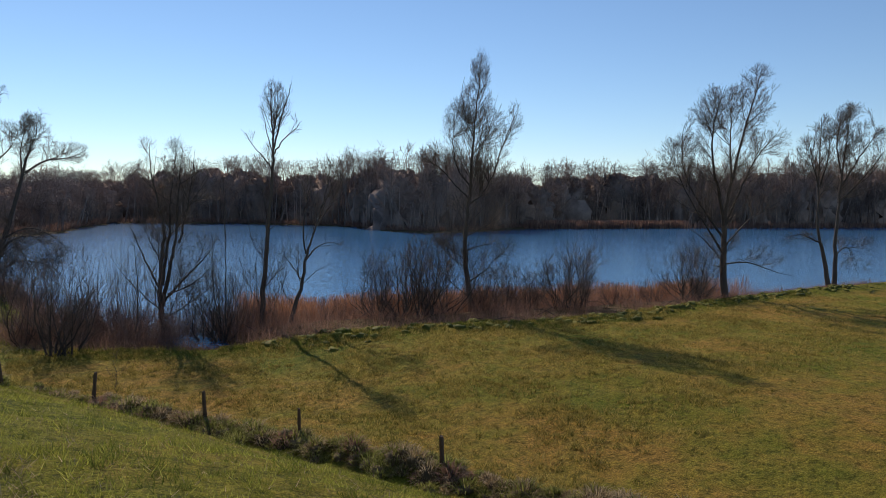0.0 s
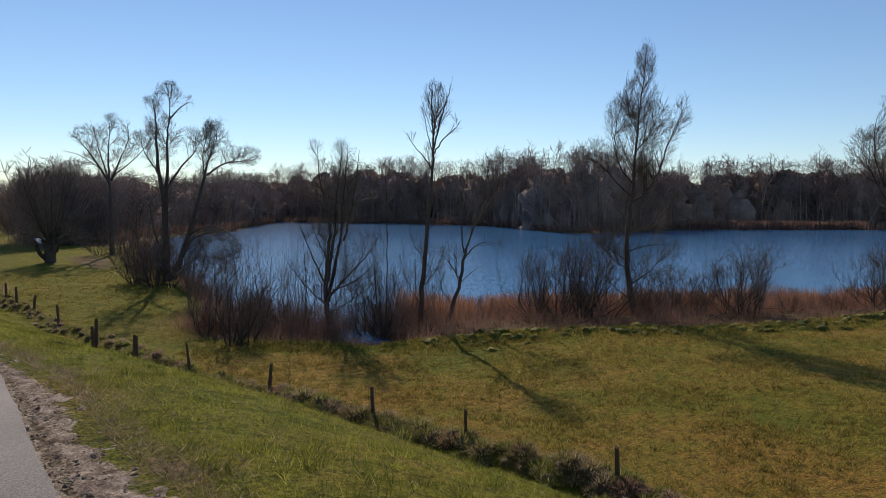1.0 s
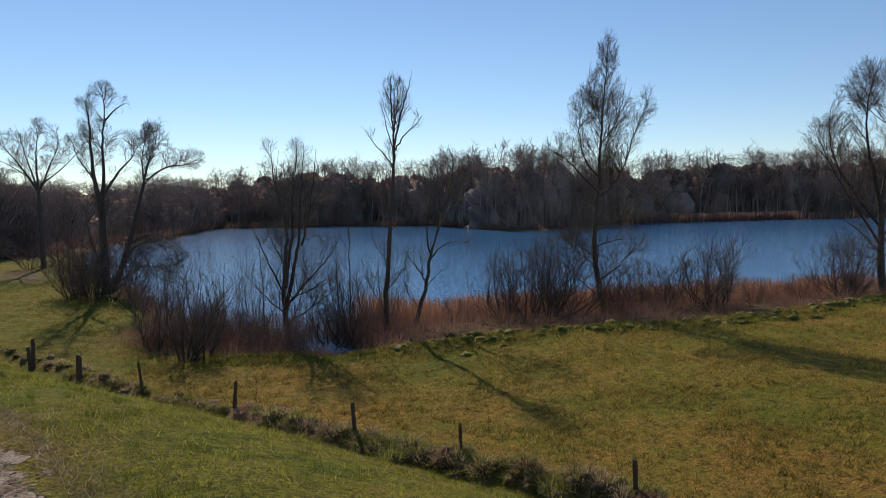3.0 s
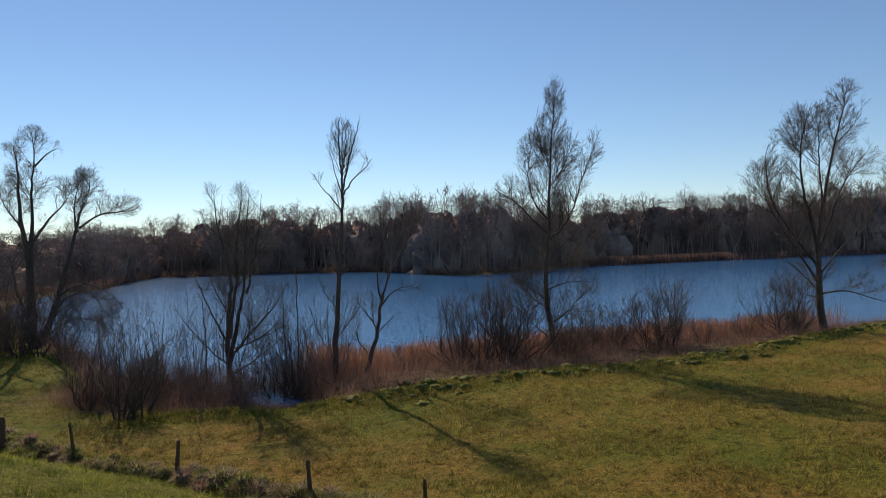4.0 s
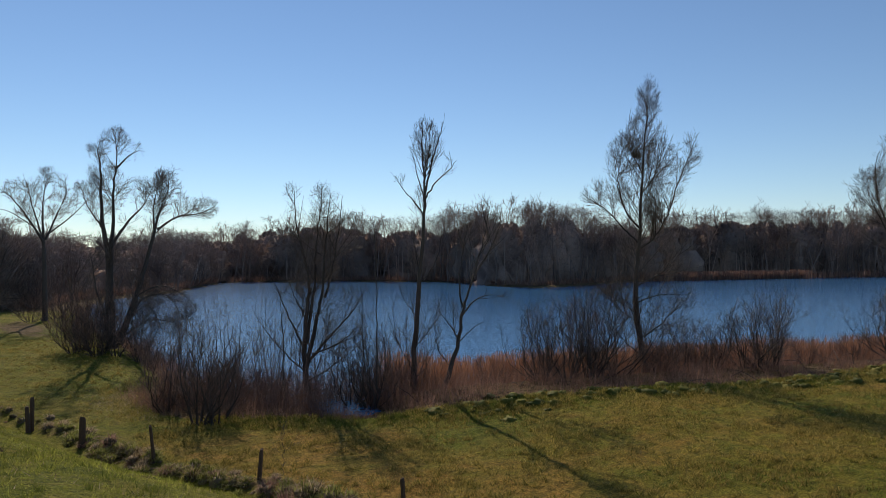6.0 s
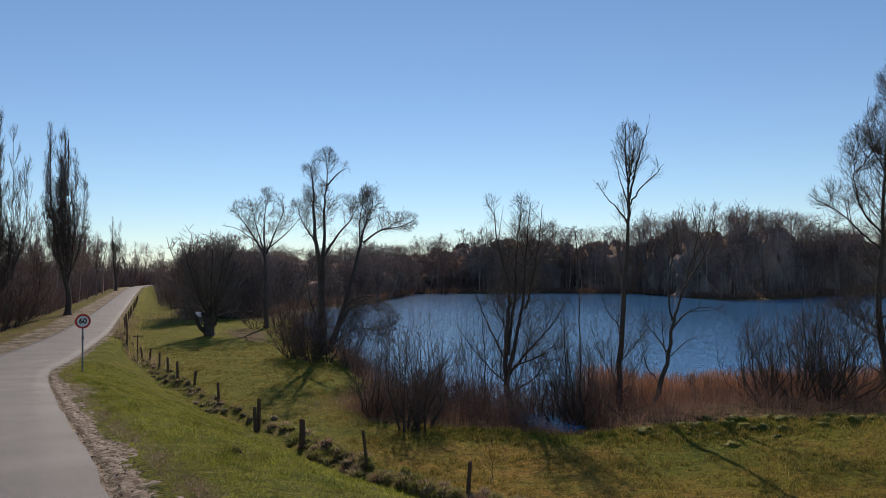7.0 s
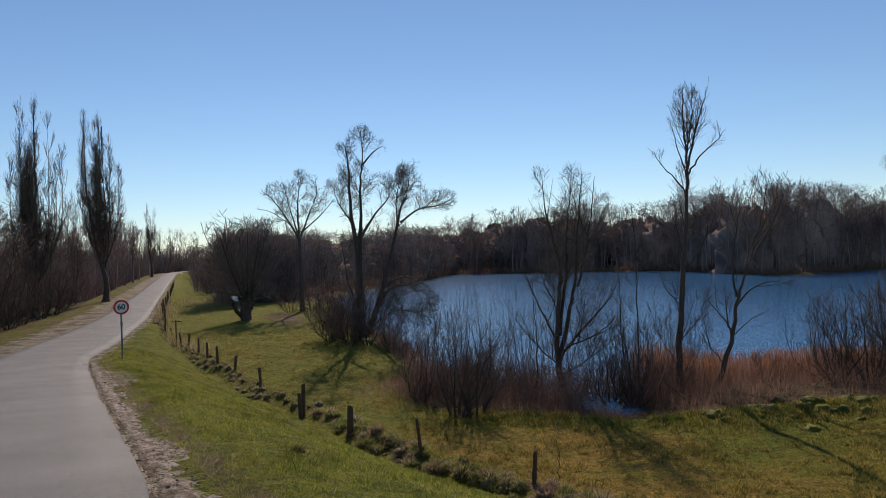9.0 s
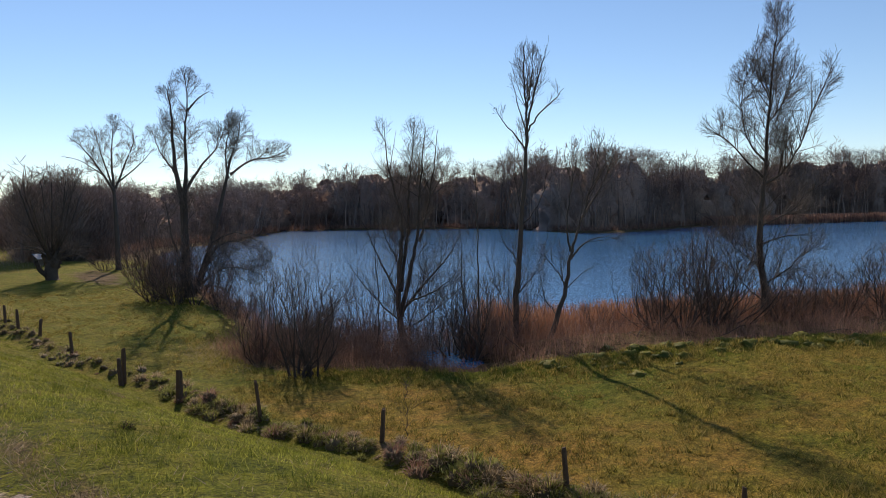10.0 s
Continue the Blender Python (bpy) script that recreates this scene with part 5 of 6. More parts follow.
    faces = np.concatenate([np.stack([r * 8 + ring, r * 8 + (ring + 1) % 8, r * 8 + 8 + (ring + 1) % 8, r * 8 + 8 + ring], 1) for r in range(3)] + [np.array([(24, 25, 26, 27), (24, 27, 28, 31), (28, 29, 30, 31)])])
    cores = []
    for cx, cy, size, kind in mounds:
        v = dome * np.array([size, size * rng.uniform(0.8, 1.4), size * rng.uniform(0.7, 1.0)]) * rng.uniform(0.75, 1.2, (32, 1))
        cores.append((v + np.array([cx, cy, float(land(cx, cy)) - 0.03]), faces))
    tagged(new("earth_mounds", mesh_from("earth_mounds", *joined(cores), MOUND, True)), "dark earthy mounds of old grass along the fence", "earth", kind="stuff")
    cores = []
    for x in np.sort(15 + 38 * rng.random(420)):
        y = np.interp(x, BANK_X, BANK_Y) + rng.normal(-0.6, 0.55)
        size = 0.06 + 0.16 * rng.random() ** 1.6
        v = dome * np.array([size * rng.uniform(1.0, 2.0), size * rng.uniform(0.8, 1.4), size * 0.75]) * rng.uniform(0.6, 1.35, (32, 1))
        cores.append((v + np.array([x, y, float(land(x, y)) - 0.02]), faces))
    tagged(new("bank_mounds", mesh_from("bank_mounds", *joined(cores), MOSSY, True)), "lumpy dark green mounds along the edge of the meadow", "earth", kind="stuff")
    for name, mat, low, high, label in (("tussocks", STRAW, 0.0, 0.42, "withered straw-coloured tussocks along the fence"), ("green_tussocks", TUSSOCK, 0.3, 0.93, "dark green and brown grass tussocks along the fence"), ("brown_tussocks", BRAMBLE, 0.9, 1.0, "withered red-brown tussocks along the fence")):
        base, tall, off = [], [], []
        for cx, cy, size, kind in mounds:
            if not low <= kind < high:
                continue
            n = int(rng.integers(110, 200)) if cy < 32 else int(rng.integers(30, 70))
            a, r = rng.uniform(0, 6.283, n), np.sqrt(rng.random(n)) * 0.95
            way = np.stack([np.cos(a), np.sin(a)], 1)
            p = np.array([cx, cy]) + way * (r * size)[:, None]
            base.append(np.column_stack([p, land(p[:, 0], p[:, 1]) + size * 0.75 * np.sqrt(1 - r * r) - 0.03]))
            h = size * rng.uniform(0.4, 1.15, n)
            tall.append(h)
            off.append(np.column_stack([way * (h * (0.2 + 1.2 * r) * rng.uniform(0.4, 1.3, n))[:, None], -h * rng.uniform(0.1, 0.9, n) * (0.3 + 0.7 * r)]))
        base, tall, off = np.concatenate(base), np.concatenate(tall), np.concatenate(off)
        n = len(base)
        a = rng.uniform(0, 6.283, n)
        side = np.column_stack([np.cos(a), np.sin(a), np.zeros(n)]) * rng.uniform(0.004, 0.011, n)[:, None]
        up = np.array([0, 0, 1.0]) * tall[:, None]
        p1, p2 = base + 0.65 * up + 0.35 * off, base + 0.95 * up + off
        v = np.stack([base - side, base + side, p1 + 0.8 * side, p1 - 0.8 * side, p2 + 0.2 * side, p2 - 0.2 * side], 1).reshape(-1, 3)
        i = np.arange(n)[:, None] * 6
        tagged(new(name, mesh_from(name, v, np.concatenate([i + [0, 1, 2, 3], i + [3, 2, 4, 5]]), mat, False)), label, "tussocks", kind="stuff")


build_grass()


# ---- far woods ----
def poles(rng, p, z, tall, spread=0.2, thick=0.035):
    """Thin leaning coppice stems and shoots, tapering to a point."""
    n = len(p)
    start = np.column_stack([p, np.broadcast_to(z, n)])
    way = np.column_stack([rng.normal(0, spread, (n, 2)), np.ones(n)])
    P, R = grow(rng, start, way, tall, thick + 0.005 * tall, np.full(n, 0.012), 2, 0.05, 0.0)
    return ribbons(rng, P, R * 1.3)


def clump(rng, x, y, z, wide, tall):
    """A rough dome with a broken surface."""
    rows, cols = 12, 23
    b = np.repeat(np.linspace(0.0, 1.5, rows), cols)
    a = np.tile(np.arange(cols) * 2 * np.pi / cols, rows) + rng.normal(0, 0.12, rows * cols)
    r = rng.uniform(0.5, 1.25, rows * cols)
    v = np.stack([x + np.cos(a) * np.cos(b) * wide * r, y + np.sin(a) * np.cos(b) * wide * r, z + (np.sin(b) ** 0.8) * tall * (0.75 + 0.3 * r - 0.05)], 1)
    i = np.arange(rows - 1)[:, None] * cols
    j, k = np.arange(cols), (np.arange(cols) + 1) % cols
    return v, np.stack([i + j, i + k, i + cols + k, i + cols + j], -1).reshape(-1, 4)


def far_tree(seed, rows, tall):
    """One bare woodland tree of plain build, to be repeated far off."""
    rng = np.random.default_rng(seed)
    stems = [([(0, 0, 0), (rng.normal(0, 0.3), rng.normal(0, 0.3), tall * 0.5), (rng.normal(0, 0.5), rng.normal(0, 0.5), tall * 0.92)], 0.14, 0.03, 6)]
    for k in range(6):
        a, w = k * 1.7 + rng.random(), rng.uniform(1.0, 2.4)
        low = rng.uniform(0.25, 0.5)
        stems.append(([(0, 0, tall * low), (math.cos(a) * w * 0.6, math.sin(a) * w * 0.6, tall * (low + 0.22)), (math.cos(a) * w, math.sin(a) * w, tall * rng.uniform(0.78, 0.92))], 0.07, 0.025, 5))
    return joined(bare_tree(stems, lobes_of(rows), seed, FAR_SPRAY, 0.017, 0.3, 0.05, True, 0.1))


FAR_SPRAY = ((1.0, (32, 66), (1.4, 3.2), 0.05, 0.04), (1.9, (30, 62), (0.7, 1.8), 0.035, 0.05), (2.6, (30, 62), (0.4, 1.1), 0.02, 0.05))
FAR_TREES = [
    far_tree(62, [(0, 12.0, 2.6, 3.2, 1), (0.6, 8.0, 3.0, 3.4, 0.8)], 15),
    far_tree(63, [(-1.1, 12.4, 1.9, 2.8, 1), (1.3, 11.4, 2.0, 2.8, 1), (0, 7.4, 2.9, 3.4, 0.8)], 15),
    far_tree(64, [(0, 12.0, 1.9, 3.4, 1), (0.2, 7.4, 2.3, 3.6, 0.8)], 15.5),
    far_tree(65, [(0.3, 11.4, 3.2, 2.8, 1), (-0.8, 7.4, 3.1, 3.4, 0.8)], 14),
    far_tree(66, [(-0.9, 11.8, 2.2, 3.0, 1), (1.0, 9.6, 2.2, 2.6, 1), (0, 6.6, 2.8, 3.4, 0.8)], 15)]


def crowns(rng, x, y, z, tall, wide):
    """Woodland trees at the places given, each turned and sized at random."""
    out = []
    for k in range(len(x)):
        v, q = FAR_TREES[int(rng.integers(0, 5))]
        turn = rng.random() * 6.283
        c, s = math.cos(turn) * wide[k], math.sin(turn) * wide[k]
        out.append((np.stack([v[:, 0] * c - v[:, 1] * s + x[k], v[:, 0] * s + v[:, 1] * c + y[k], v[:, 2] * tall[k] / 15 + z[k]], 1), q))
    return out


def build_woods():
    rng = np.random.default_rng(61)
    # the far bank, from the far end of the lake round to the road
    line = np.array([(330, 50), (262, 66), (175, 97), (150, 103), (126, 105), (107, 101), (95, 101), (94, 108), (99, 122), (100, 137), (90, 153), (73, 166), (61, 168), (47, 145), (39, 129), (31, 122), (25, 117), (19, 106), (15, 96)], float)
    seg = np.linalg.norm(np.diff(line, axis=0), axis=1)
    at = np.r_[0, np.cumsum(seg)]

    def along(n, deep, power):
        d = rng.random(n) * at[-1]
        i = np.clip(np.searchsorted(at, d) - 1, 0, len(seg) - 1)
        p = line[i] + (line[i + 1] - line[i]) * ((d - at[i]) / seg[i])[:, None]
        back = deep * rng.random(n) ** power
        p = p + unit(p - np.array([60, 60])) * (1 + back + 15 * np.exp(-((p[:, 0] - 154) / 26) ** 2))[:, None]
        keep = p[:, 0] > np.interp(p[:, 1], EDGE_Y, EDGE_X) + 6
        return p[keep], back[keep]

    def roof(p):
        """Height of the wood's top along the bank, a clump higher, a gap lower."""
        x = p[:, 0] + 0.25 * (p[:, 1] - 140)
        h = np.interp(x, [14, 40, 63, 74, 88, 97, 104, 112, 120, 133, 146, 180, 230, 300], [10.8, 12.4, 13.8, 14.4, 16.4, 19.4, 19.4, 19.2, 16.4, 16.4, 19.4, 21.2, 23.6, 27.0])
        return h + 0.9 * wobble(p[:, 0], p[:, 1], 0.12, 3)

    # tall trees, a lower front row, and the thin growth between their trunks
    p, back = along(220, 34, 0.9)
    tall = roof(p) * rng.uniform(0.82, 1.03, len(p)) * (0.86 + 0.14 * smooth01(back / 10))
    pieces = crowns(rng, p[:, 0], p[:, 1], np.full(len(p), 0.1), tall, rng.uniform(1.0, 1.5, len(p)) * np.clip(tall / 16, 0.7, 1.2))
    x, y = rng.uniform(112, 150, 36), rng.uniform(112, 134, 36)
    keep = shore_distance(x, y) > 3
    x, y = x[keep], y[keep]
    pieces += crowns(rng, x, y, np.full(len(x), 0.1), roof(np.stack([x, y], 1)) * rng.uniform(0.85, 1.0, len(x)), rng.uniform(1.0, 1.4, len(x)))
    p, back = along(60, 6, 1.0)
    tall = roof(p) * rng.uniform(0.38, 0.68, len(p))
    pieces += crowns(rng, p[:, 0], p[:, 1], np.full(len(p), 0.1), tall, rng.uniform(0.8, 1.3, len(p)))
    p, back = along(2500, 36, 1.2)
    pieces.append(poles(rng, p, 0.1, roof(p) * rng.uniform(0.1, 0.7, len(p)), 0.15, 0.05))
    # the dense heart of the wood: broad rough masses of matted twigs behind the front trees
    p, back = along(330, 22, 0.9)
    p = p + unit(p - np.array([60, 60])) * 10
    p = p[p[:, 0] > np.interp(p[:, 1], EDGE_Y, EDGE_X) + 12]
    for (x, y), h in zip(p, roof(p) * rng.uniform(0.56, 0.7, len(p))):
        pieces.append(clump(rng, x, y, 0.0, rng.uniform(4.0, 6.0), h))
    p, back = along(78000, 22, 1.0)
    p = p + unit(p - np.array([60, 60])) * 2.5
    p = p[p[:, 0] > np.interp(p[:, 1], EDGE_Y, EDGE_X) + 9]
    pieces.append(thatch(rng, p, roof(p) * (0.1 + 0.72 * rng.random(len(p)) ** 0.8), rng.uniform(0.5, 1.5, len(p)), 0.034))
    p, back = along(50000, 14, 1.0)
    pieces.append(thatch(rng, p, roof(p) * rng.uniform(0.0, 0.8, len(p)), rng.uniform(0.7, 1.8, len(p)), 0.026))
    p, back = along(22000, 3.5, 1.0)
    v, q = poles(rng, p, rng.uniform(0.0, 0.7, len(p)), rng.uniform(0.4, 1.3, len(p)), 0.6, 0.03)
    tagged(new("far_brush", mesh_from("far_brush", v, q, BRAMBLE, False)), "low red-brown brush along the far shore", "brush", kind="stuff")
    v, q = joined(pieces)
    tagged(new("far_woods", mesh_from("far_woods", v, q, TWIG_FAR)), "dense leafless brown woods on the far bank of the lake", "woods", kind="stuff")
    # thicket and trees on both sides of the road, and where it bends away
    pieces = []
    for n, y0, y1, near, deep, tall0, tall1, side in ((26, 58, 112, 8, 20, 7.0, 9.6, -1), (24, 112, 175, 5, 22, 10.0, 16.0, -1), (20, 175, 285, 5, 24, 12.0, 18.0, -1), (22, 120, 260, 5, 18, 6.5, 11.0, 1), (22, 275, 320, -40, 75, 14.0, 19.0, 1)):
        y = rng.uniform(y0, y1, n)
        x = np.interp(y, LEFT_Y, LEFT_X) - near - deep * rng.random(n) if side < 0 else np.interp(y, EDGE_Y, EDGE_X) + near + deep * rng.random(n)
        if near < 0:
            x = rng.uniform(-36, 40, n)
            keep = (x < np.interp(y, LEFT_Y, LEFT_X) - 4) | (x > np.interp(y, EDGE_Y, EDGE_X) + 4)
            x, y = x[keep], y[keep]
            n = len(x)
        pieces += crowns(rng, x, y, land(x, y) - 0.1, rng.uniform(tall0, tall1, n), rng.uniform(0.7, 1.2, n) * (0.85 if y0 < 100 else 1.0))
    x, y = np.array([-9.5, -9.0, -10.4, -8.6, -8.2, -7.4, -7.8, 4.6, 5.4, 4.2, 7.0]), np.array([135, 149, 141, 168, 184, 226, 243, 204, 232, 258, 186])
    pieces += crowns(rng, x, y, land(x, y) - 0.1, np.array([13.5, 13, 12, 12.5, 12, 13, 13, 8.5, 10, 10, 8]), rng.uniform(0.9, 1.2, 11))
    y = 58 + 240 * rng.random(22000) ** 1.25
    left = np.interp(y, LEFT_Y, LEFT_X)
    x = left - 5.0 - 24 * rng.random(len(y)) ** 1.2 - 3.0 * (y < 100)
    other = (rng.random(len(y)) < 0.3) & (y > 116)
    x = np.where(other, np.interp(y, EDGE_Y, EDGE_X) + 4 + 18 * rng.random(len(y)), x)
    p, z = np.stack([x, y], 1), land(x, y) - 0.1
    roof = 4.0 + 3.4 * smooth01((left - x - 5) / 8) + 1.0 * wobble(x, y, 0.3, 5)
    pieces.append(poles(rng, p, z, roof * rng.uniform(0.3, 1.0, len(y)), 0.25, 0.018))
    q2 = rng.integers(0, len(y), 22000)
    pieces.append(poles(rng, p[q2] + rng.normal(0, 0.7, (len(q2), 2)), z[q2] + roof[q2] * rng.uniform(0.05, 0.9, len(q2)), rng.uniform(0.6, 1.8, len(q2)), 0.6, 0.014))
    # the thicket on the near end of the lake, behind the bay
    f = rng.random(34)
    x, y = np.interp(f, [0, 0.3, 0.65, 1], [6, 9, 12, 16]) - 3 * rng.random(34), np.interp(f, [0, 0.3, 0.65, 1], [90, 93, 97, 104]) + 6 * rng.random(34)
    pieces += crowns(rng, x, y, land(x, y) - 0.1, rng.uniform(7.0, 11.5, 34), rng.uniform(0.8, 1.2, 34))
    f = rng.random(14000)
    x, y = np.interp(f, [0, 0.3, 0.65, 1], [6, 10, 13, 17]) - 3 * rng.random(14000), np.interp(f, [0, 0.3, 0.65, 1], [89, 92, 97, 104]) + 4 * rng.random(14000)
    z = np.maximum(land(x, y), -0.1)
    pieces.append(poles(rng, np.stack([x, y], 1), z + 7.0 * rng.random(14000) ** 1.2, rng.uniform(0.6, 2.0, 14000), 0.8, 0.010))
    p = np.stack([rng.uniform(-42, 46, 9000), rng.uniform(268, 335, 9000)], 1)
    p = p[(p[:, 0] < np.interp(p[:, 1], LEFT_Y, LEFT_X) - 3) | (p[:, 0] > np.interp(p[:, 1], EDGE_Y, EDGE_X) + 3)]
    pieces.append(poles(rng, p, 0.8, rng.uniform(3, 11, len(p)), 0.3, 0.06))
    v, q = joined(pieces)
    tagged(new("roadside_woods", mesh_from("roadside_woods", v, q, TWIG_FAR)), "dark leafless thicket and trees beside the road", "woods", kind="stuff")


build_woods()


def build_far_reeds():
    rng = np.random.default_rng(66)
    pieces = []
    for (ax, ay), (bx, by), n, deep in (((130, 105.5), (178, 91), 14000, -11.0), ((178, 91), (262, 63), 1200, 3.0)):
        f = rng.random(n)
        p = np.stack([ax + (bx - ax) * f, ay + (by - ay) * f], 1)
        p = p + unit(p - np.array([60, 60])) * (1.0 - rng.random(n) * deep)[:, None]
        pieces.append(poles(rng, p, -0.1, rng.uniform(1.2, 2.3, n), 0.12, 0.045))
    v, q = joined(pieces)
    tagged(new("far_reeds", mesh_from("far_reeds", v, q, BRAMBLE)), "brown dry reeds fringing the far bank", "reeds", kind="stuff")


build_far_reeds()

# ---- fence ----
fence = tagged(new("fence"), "weathered wooden post fence along the foot of the dyke", "fence")


def post_mesh(seed, tall, radius):
    """A riven, weathered post: uneven round, a little bent, with a slanting split top."""
    rng = np.random.default_rng(seed)
    bm, rings = bmesh.new(), []
    flute = 1 + rng.normal(0, 0.13, 9)
    bend, slant, turn = rng.normal(0, 0.035, 2), rng.uniform(0.1, 0.5), rng.uniform(0, 6.28)
    for k, f in enumerate((0, 0.2, 0.4, 0.6, 0.78, 0.92, 1.0)):
        r = radius * (1.06 - 0.16 * f) * rng.uniform(0.93, 1.07) * (0.86 if k == 6 else 1.0)
        ring = []
        for s in range(9):
            a = s * 2 * math.pi / 9
            z = tall * f + (slant * radius * math.cos(a - turn) if k > 4 else 0)
            ring.append(bm.verts.new((bend[0] * f * f * tall + math.cos(a) * r * flute[s], bend[1] * f * f * tall + math.sin(a) * r * flute[s], z + rng.normal(0, radius * 0.08))))
        rings.append(ring)
    for low, high in zip(rings, rings[1:]):
        for s in range(9):
            bm.faces.new((low[s], low[(s + 1) % 9], high[(s + 1) % 9], high[s]))
    bm.faces.new(rings[0][::-1])
    bm.faces.new(rings[-1])
    return bm


POSTS = [
    (10.4, 10.5, 0.68, 0.045), (9.45, 14.35, 0.6, 0.045), (8.45, 17.05, 0.72, 0.045), (7.3, 21.6, 0.68, 0.05), (5.8, 25, 0.95, 0.045), (4.75, 28.65, 0.85, 0.08),
    (3.8, 31.9, 0.85, 0.062), (3.9, 32.12, 1.1, 0.06), (3.05, 37.3, 0.85, 0.06), (2.35, 41.9, 0.8, 0.06), (1.75, 44.8, 0.85, 0.07), (1.35, 47.4, 0.85, 0.06),
    (1, 50.2, 0.8, 0.06), (0.5, 53.2, 0.8, 0.06), (0.1, 55.4, 0.8, 0.06), (-0.9, 59.5, 0.9, 0.07),
]
POSTS += [(float(np.interp(y, FENCE_Y, FENCE_X)) + 0.12, y, 0.9, 0.07) for y in (63.5, 68, 73, 78, 84, 90, 98, 107, 117, 128)]
for k, (x, y, tall, radius) in enumerate(POSTS):
    ob = part("post", post_mesh(70 + k, tall + 0.15, radius), POST, fence)
    ob.matrix_basis = pose(x, y, float(land(x, y)) - 0.12, 3 * math.sin(k * 2.3), 4 * math.sin(k * 3.7), k * 40)

# ---- speed sign ----
SIGN_RED, SIGN_WHITE, SIGN_BLACK, STEEL = plain("sign_red", (0.55, 0.03, 0.03), 0.4), plain("sign_white", (0.75, 0.75, 0.73), 0.4), plain("sign_black", (0.02, 0.02, 0.02), 0.5), plain("galvanised_steel", (0.22, 0.22, 0.22), 0.55, 0.6)
sign = tagged(new("speed_sign"), "round red-rimmed sixty speed sign on a thin steel pole", "traffic sign")
sx, sy = -2.2, 39.3
sign.matrix_basis = pose(sx, sy, float(land(sx, sy)) - 0.05, 0, 0, 12)


def disc(radius, depth, y, hole=0.0, segments=40):
    bm = bmesh.new()
    rings = []
    for r in ((radius, hole) if hole else (radius,)):
        for yy in (y, y + depth):
            rings.append([bm.verts.new((r * math.cos(a * 2 * math.pi / segments), yy, r * math.sin(a * 2 * math.pi / segments))) for a in range(segments)])
    for a in range(segments):
        b = (a + 1) % segments
        if hole:
            o0, o1, i0, i1 = rings
            for f in ((o0[a], o0[b], o1[b], o1[a]), (i0[b], i0[a], i1[a], i1[b]), (o0[b], o0[a], i0[a], i0[b]), (o1[a], o1[b], i1[b], i1[a])):
                bm.faces.new(f)
        else:
            bm.faces.new((rings[0][a], rings[0][b], rings[1][b], rings[1][a]))
    if not hole:
        bm.faces.new(rings[0][::-1])
        bm.faces.new(rings[1])
    bmesh.ops.recalc_face_normals(bm, faces=bm.faces)
    return bm


bm = bmesh.new()
bmesh.ops.create_cone(bm, cap_ends=True, segments=12, radius1=0.035, radius2=0.035, depth=2.36, matrix=Matrix.Translation((0, 0, 1.18)))
part("pole", bm, STEEL, sign, "thin grey steel pole")
plate = part("plate", disc(0.30, 0.02, -0.06), SIGN_WHITE, sign, "round white sign plate")
plate.location = (0, 0, 2.13)
part("rim", disc(0.30, 0.008, -0.069, 0.225), SIGN_RED, plate, "red rim")
curve = bpy.data.curves.new("digits", "FONT")
curve.body, curve.size, curve.align_x, curve.align_y, curve.extrude, curve.offset = "60", 0.30, "CENTER", "CENTER", 0.002, 0.008
temp = new("digits_source", curve)
bpy.context.view_layer.update()
digits_mesh = bpy.data.meshes.new_from_object(temp.evaluated_get(bpy.context.evaluated_depsgraph_get()))
bpy.data.objects.remove(temp)
digits_mesh.materials.clear()
digits_mesh.materials.append(SIGN_BLACK)
digits = new("digits", digits_mesh)
digits.parent = plate
digits.matrix_basis = pose(0, -0.065, 0.0, 90, 0, 0)
bm = bmesh.new()
bmesh.ops.create_cube(bm, size=1, matrix=Matrix.Translation((0, -0.035, 0)) @ Matrix.Diagonal((0.1, 0.05, 0.05, 1)))
clamp = part("clamp", bm, STEEL, sign)
clamp.location = (0, 0, 2.13)
bm = bmesh.new()
bmesh.ops.create_cube(bm, size=1, matrix=Matrix.Translation((0, -0.04, 0)) @ Matrix.Diagonal((0.09, 0.04, 0.14, 1)))
tag = part("tag", bm, STEEL, sign)
tag.location = (0, 0, 1.45)

# ---- small things in the far meadow ----
ROOF, PLANK = plain("pale_sheet_roof", (0.26, 0.28, 0.31), 0.85), wood("grey_plank", (0.08, 0.07, 0.06), (0.25, 0.22, 0.19))


def box(x0, y0, z0, x1, y1, z1, bevel=0.01):
    bm = bmesh.new()
    bmesh.ops.create_cube(bm, size=1, matrix=Matrix.Translation(((x0 + x1) / 2, (y0 + y1) / 2, (z0 + z1) / 2)) @ Matrix.Diagonal((x1 - x0, y1 - y0, z1 - z0, 1)))
    bmesh.ops.bevel(bm, geom=bm.edges[:], offset=bevel, segments=1, affect="EDGES")
    return bm


shelter = tagged(new("field_shelter"), "low wooden animal shelter with a pale sloping roof", "shelter")
shelter.matrix_basis = pose(5.75, 84.0, float(land(5.75, 84.0)) - 0.02, 0, 0, 20)
for lx in (-0.5, 0.5):
    for ly in (-0.4, 0.4):
        part("leg", box(lx - 0.04, ly - 0.04, 0, lx + 0.04, ly + 0.04, 0.75 if ly < 0 else 1.1), PLANK, shelter)
part("back_wall", box(-0.54, 0.36, 0.1, 0.54, 0.4, 1.05), PLANK, shelter, "grey plank wall")
roof = part("roof", box(-0.62, -0.6, -0.02, 0.62, 0.6, 0.03), ROOF, shelter, "pale sheet roof")
roof.matrix_basis = pose(0, 0, 0.97, 22, 0, 0)
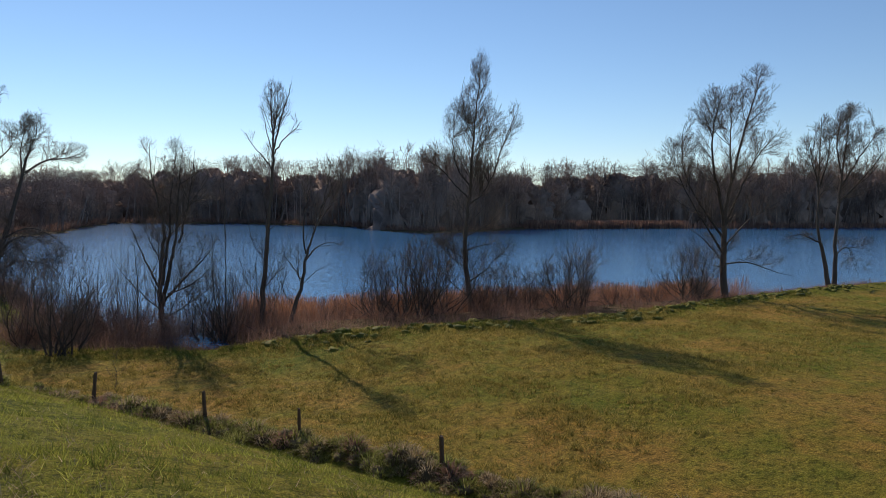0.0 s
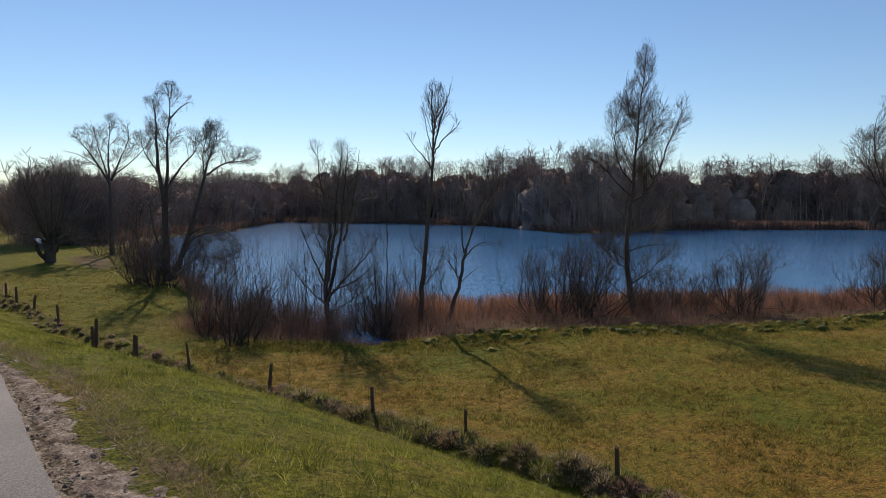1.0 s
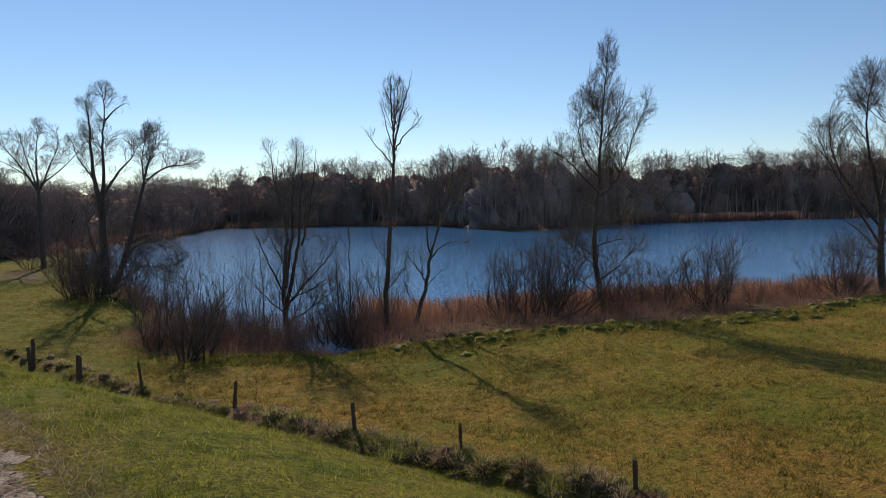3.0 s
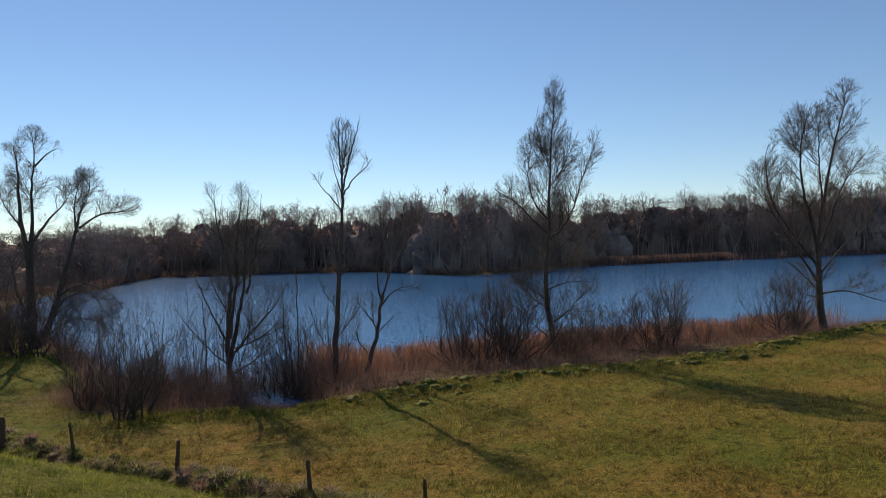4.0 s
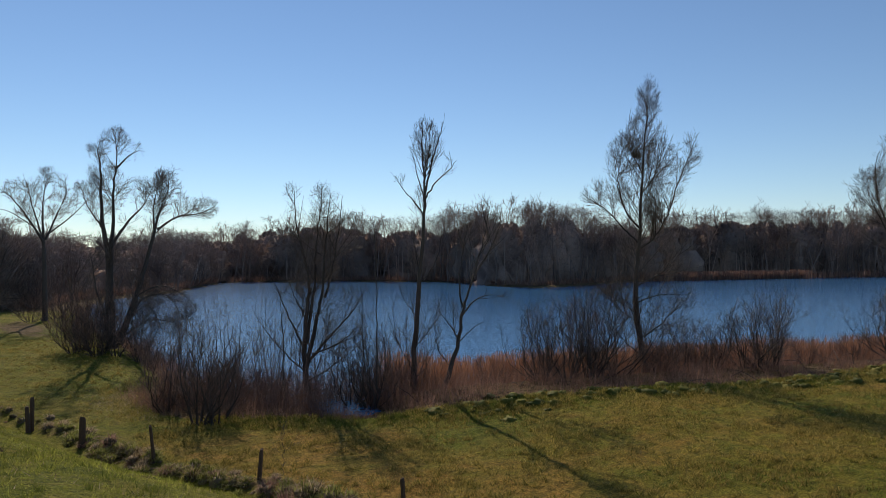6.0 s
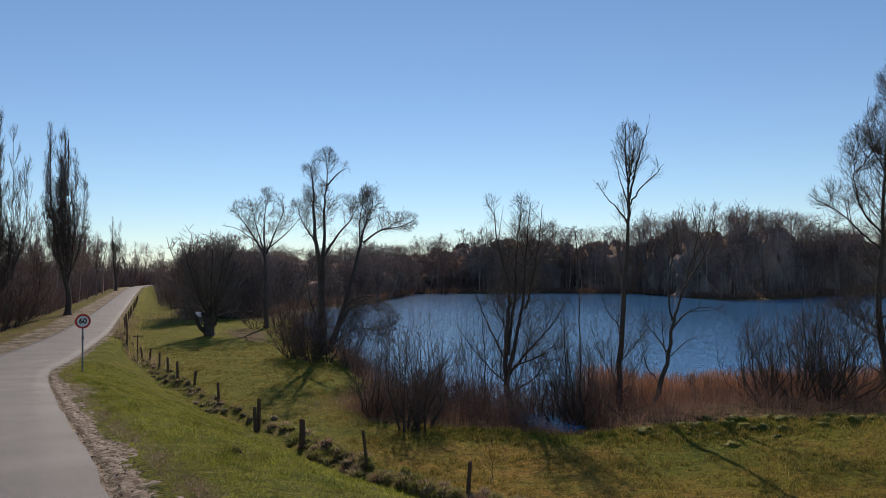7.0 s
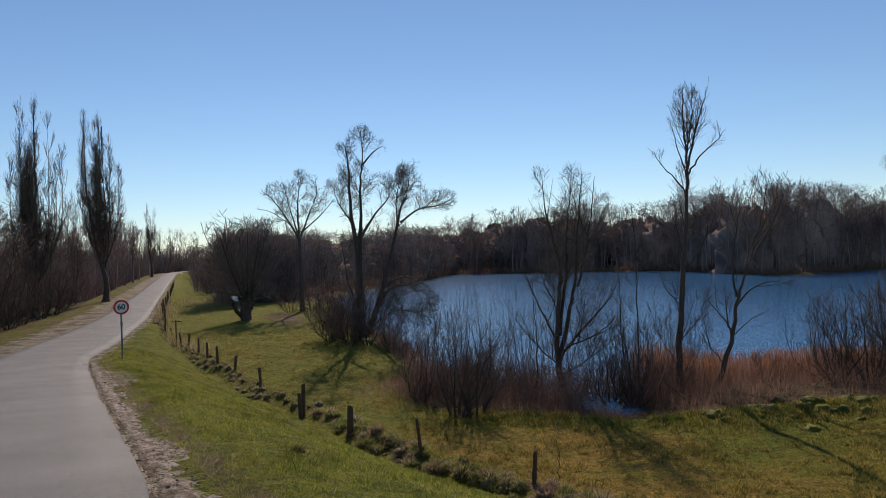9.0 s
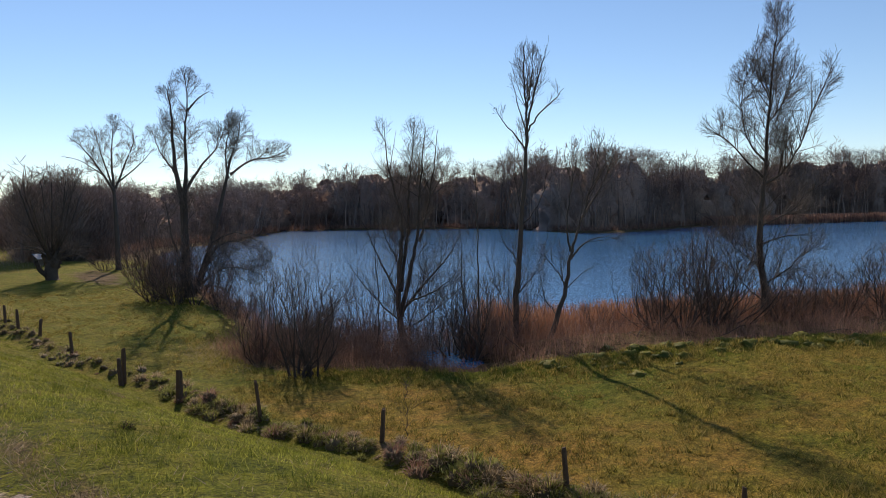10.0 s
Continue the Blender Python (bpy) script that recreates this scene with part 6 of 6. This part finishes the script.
stake = tagged(new("gate_post"), "weathered post with a short crossbar beside the fence", "post")
stake.matrix_basis = pose(-0.2, 56.9, float(land(-0.2, 56.9)) - 0.05, 0, 0, 10)
part("upright", box(-0.035, -0.035, 0, 0.035, 0.035, 1.55), POST, stake)
part("crossbar", box(-0.3, -0.07, 1.42, 0.36, -0.037, 1.48), POST, stake)

# a thin lone sapling by the fence and a dead clod of grass on the slope
place_tree("sapling", 7.9, 21.6, build_tree(
    [(lean((0, 0, 0), (0.03, 0, 0.6), (0.02, 0, 1.35)), 0.012, 0.004)],
    [(7, 0.3, 0.95, (25, 45), (0.15, 0.35), "even", 4, 0.08, 0.10, 0.010, 0.003)] * 2, 24, 1, 1.0),
    "thin bare sapling standing beside the meadow fence", "sapling")
rng = np.random.default_rng(57)
n = 160
a, r = rng.uniform(0, 6.283, n), 0.075 * np.sqrt(rng.random(n))
cx, cy = 1.22 + np.cos(a) * r, 15.4 + np.sin(a) * r
v, q = strips(rng, np.stack([cx, cy, land(cx, cy) - 0.01], 1), rng.uniform(0.03, 0.09, n) * (1.3 - r / 0.1), rng.uniform(0.004, 0.01, n), rng.uniform(0.4, 1.4, n))
tagged(new("grass_clod", mesh_from("grass_clod", v, q, CLOD, False)), "dark withered clod of grass on the slope", "tussock")


# ---- crumbs of earth and a stick on the verge ----
EARTH = wood("crumbly_earth", (0.05, 0.036, 0.026), (0.30, 0.23, 0.17))


def build_crumbs():
    rng = np.random.default_rng(58)
    n = 4200
    y = 3.2 + 34 * rng.random(n) ** 1.8
    x = np.interp(y, EDGE_Y, EDGE_X) + 0.03 + 0.5 * rng.random(n) ** 1.7
    size = rng.gamma(1.8, 0.0036, n) + 0.003
    shape = np.array([(1, 0, 0), (0, 1, 0), (-1, 0, 0), (0, -1, 0), (0.3, 0.2, 0.5), (0, 0, -0.4)], float)
    v = shape[None] * rng.uniform(0.6, 1.3, (n, 6, 3)) * size[:, None, None]
    a = rng.uniform(0, 6.283, n)
    c, s = np.cos(a)[:, None], np.sin(a)[:, None]
    v = np.stack([v[..., 0] * c - v[..., 1] * s, v[..., 0] * s + v[..., 1] * c, v[..., 2]], -1) + np.stack([x, y, land(x, y) + 0.012 + size * 0.4], 1)[:, None]
    tri = np.array([(0, 1, 4), (1, 2, 4), (2, 3, 4), (3, 0, 4), (1, 0, 5), (2, 1, 5), (3, 2, 5), (0, 3, 5)])
    f = (np.arange(n)[:, None, None] * 6 + tri).reshape(-1, 3)
    tagged(new("earth_crumbs", mesh_from("earth_crumbs", v.reshape(-1, 3), f, EARTH, False)), "loose crumbs of sandy earth along the road edge", "earth", kind="stuff")


build_crumbs()
stick_x, stick_y = 0.43, 5.11
P, R = stem([(-0.19, 0, 0.012), (-0.04, 0.025, 0.018), (0.18, -0.01, 0.014)], 0.010, 0.005, 8)
stick_mesh = mesh_from("stick", *tubes(P, R, 6), TWIG)
stick = tagged(new("stick", stick_mesh), "thin dry brown stick lying on the sandy verge", "stick")
stick.matrix_basis = pose(stick_x, stick_y, float(land(stick_x, stick_y)) + 0.01, 0, 0, 20)
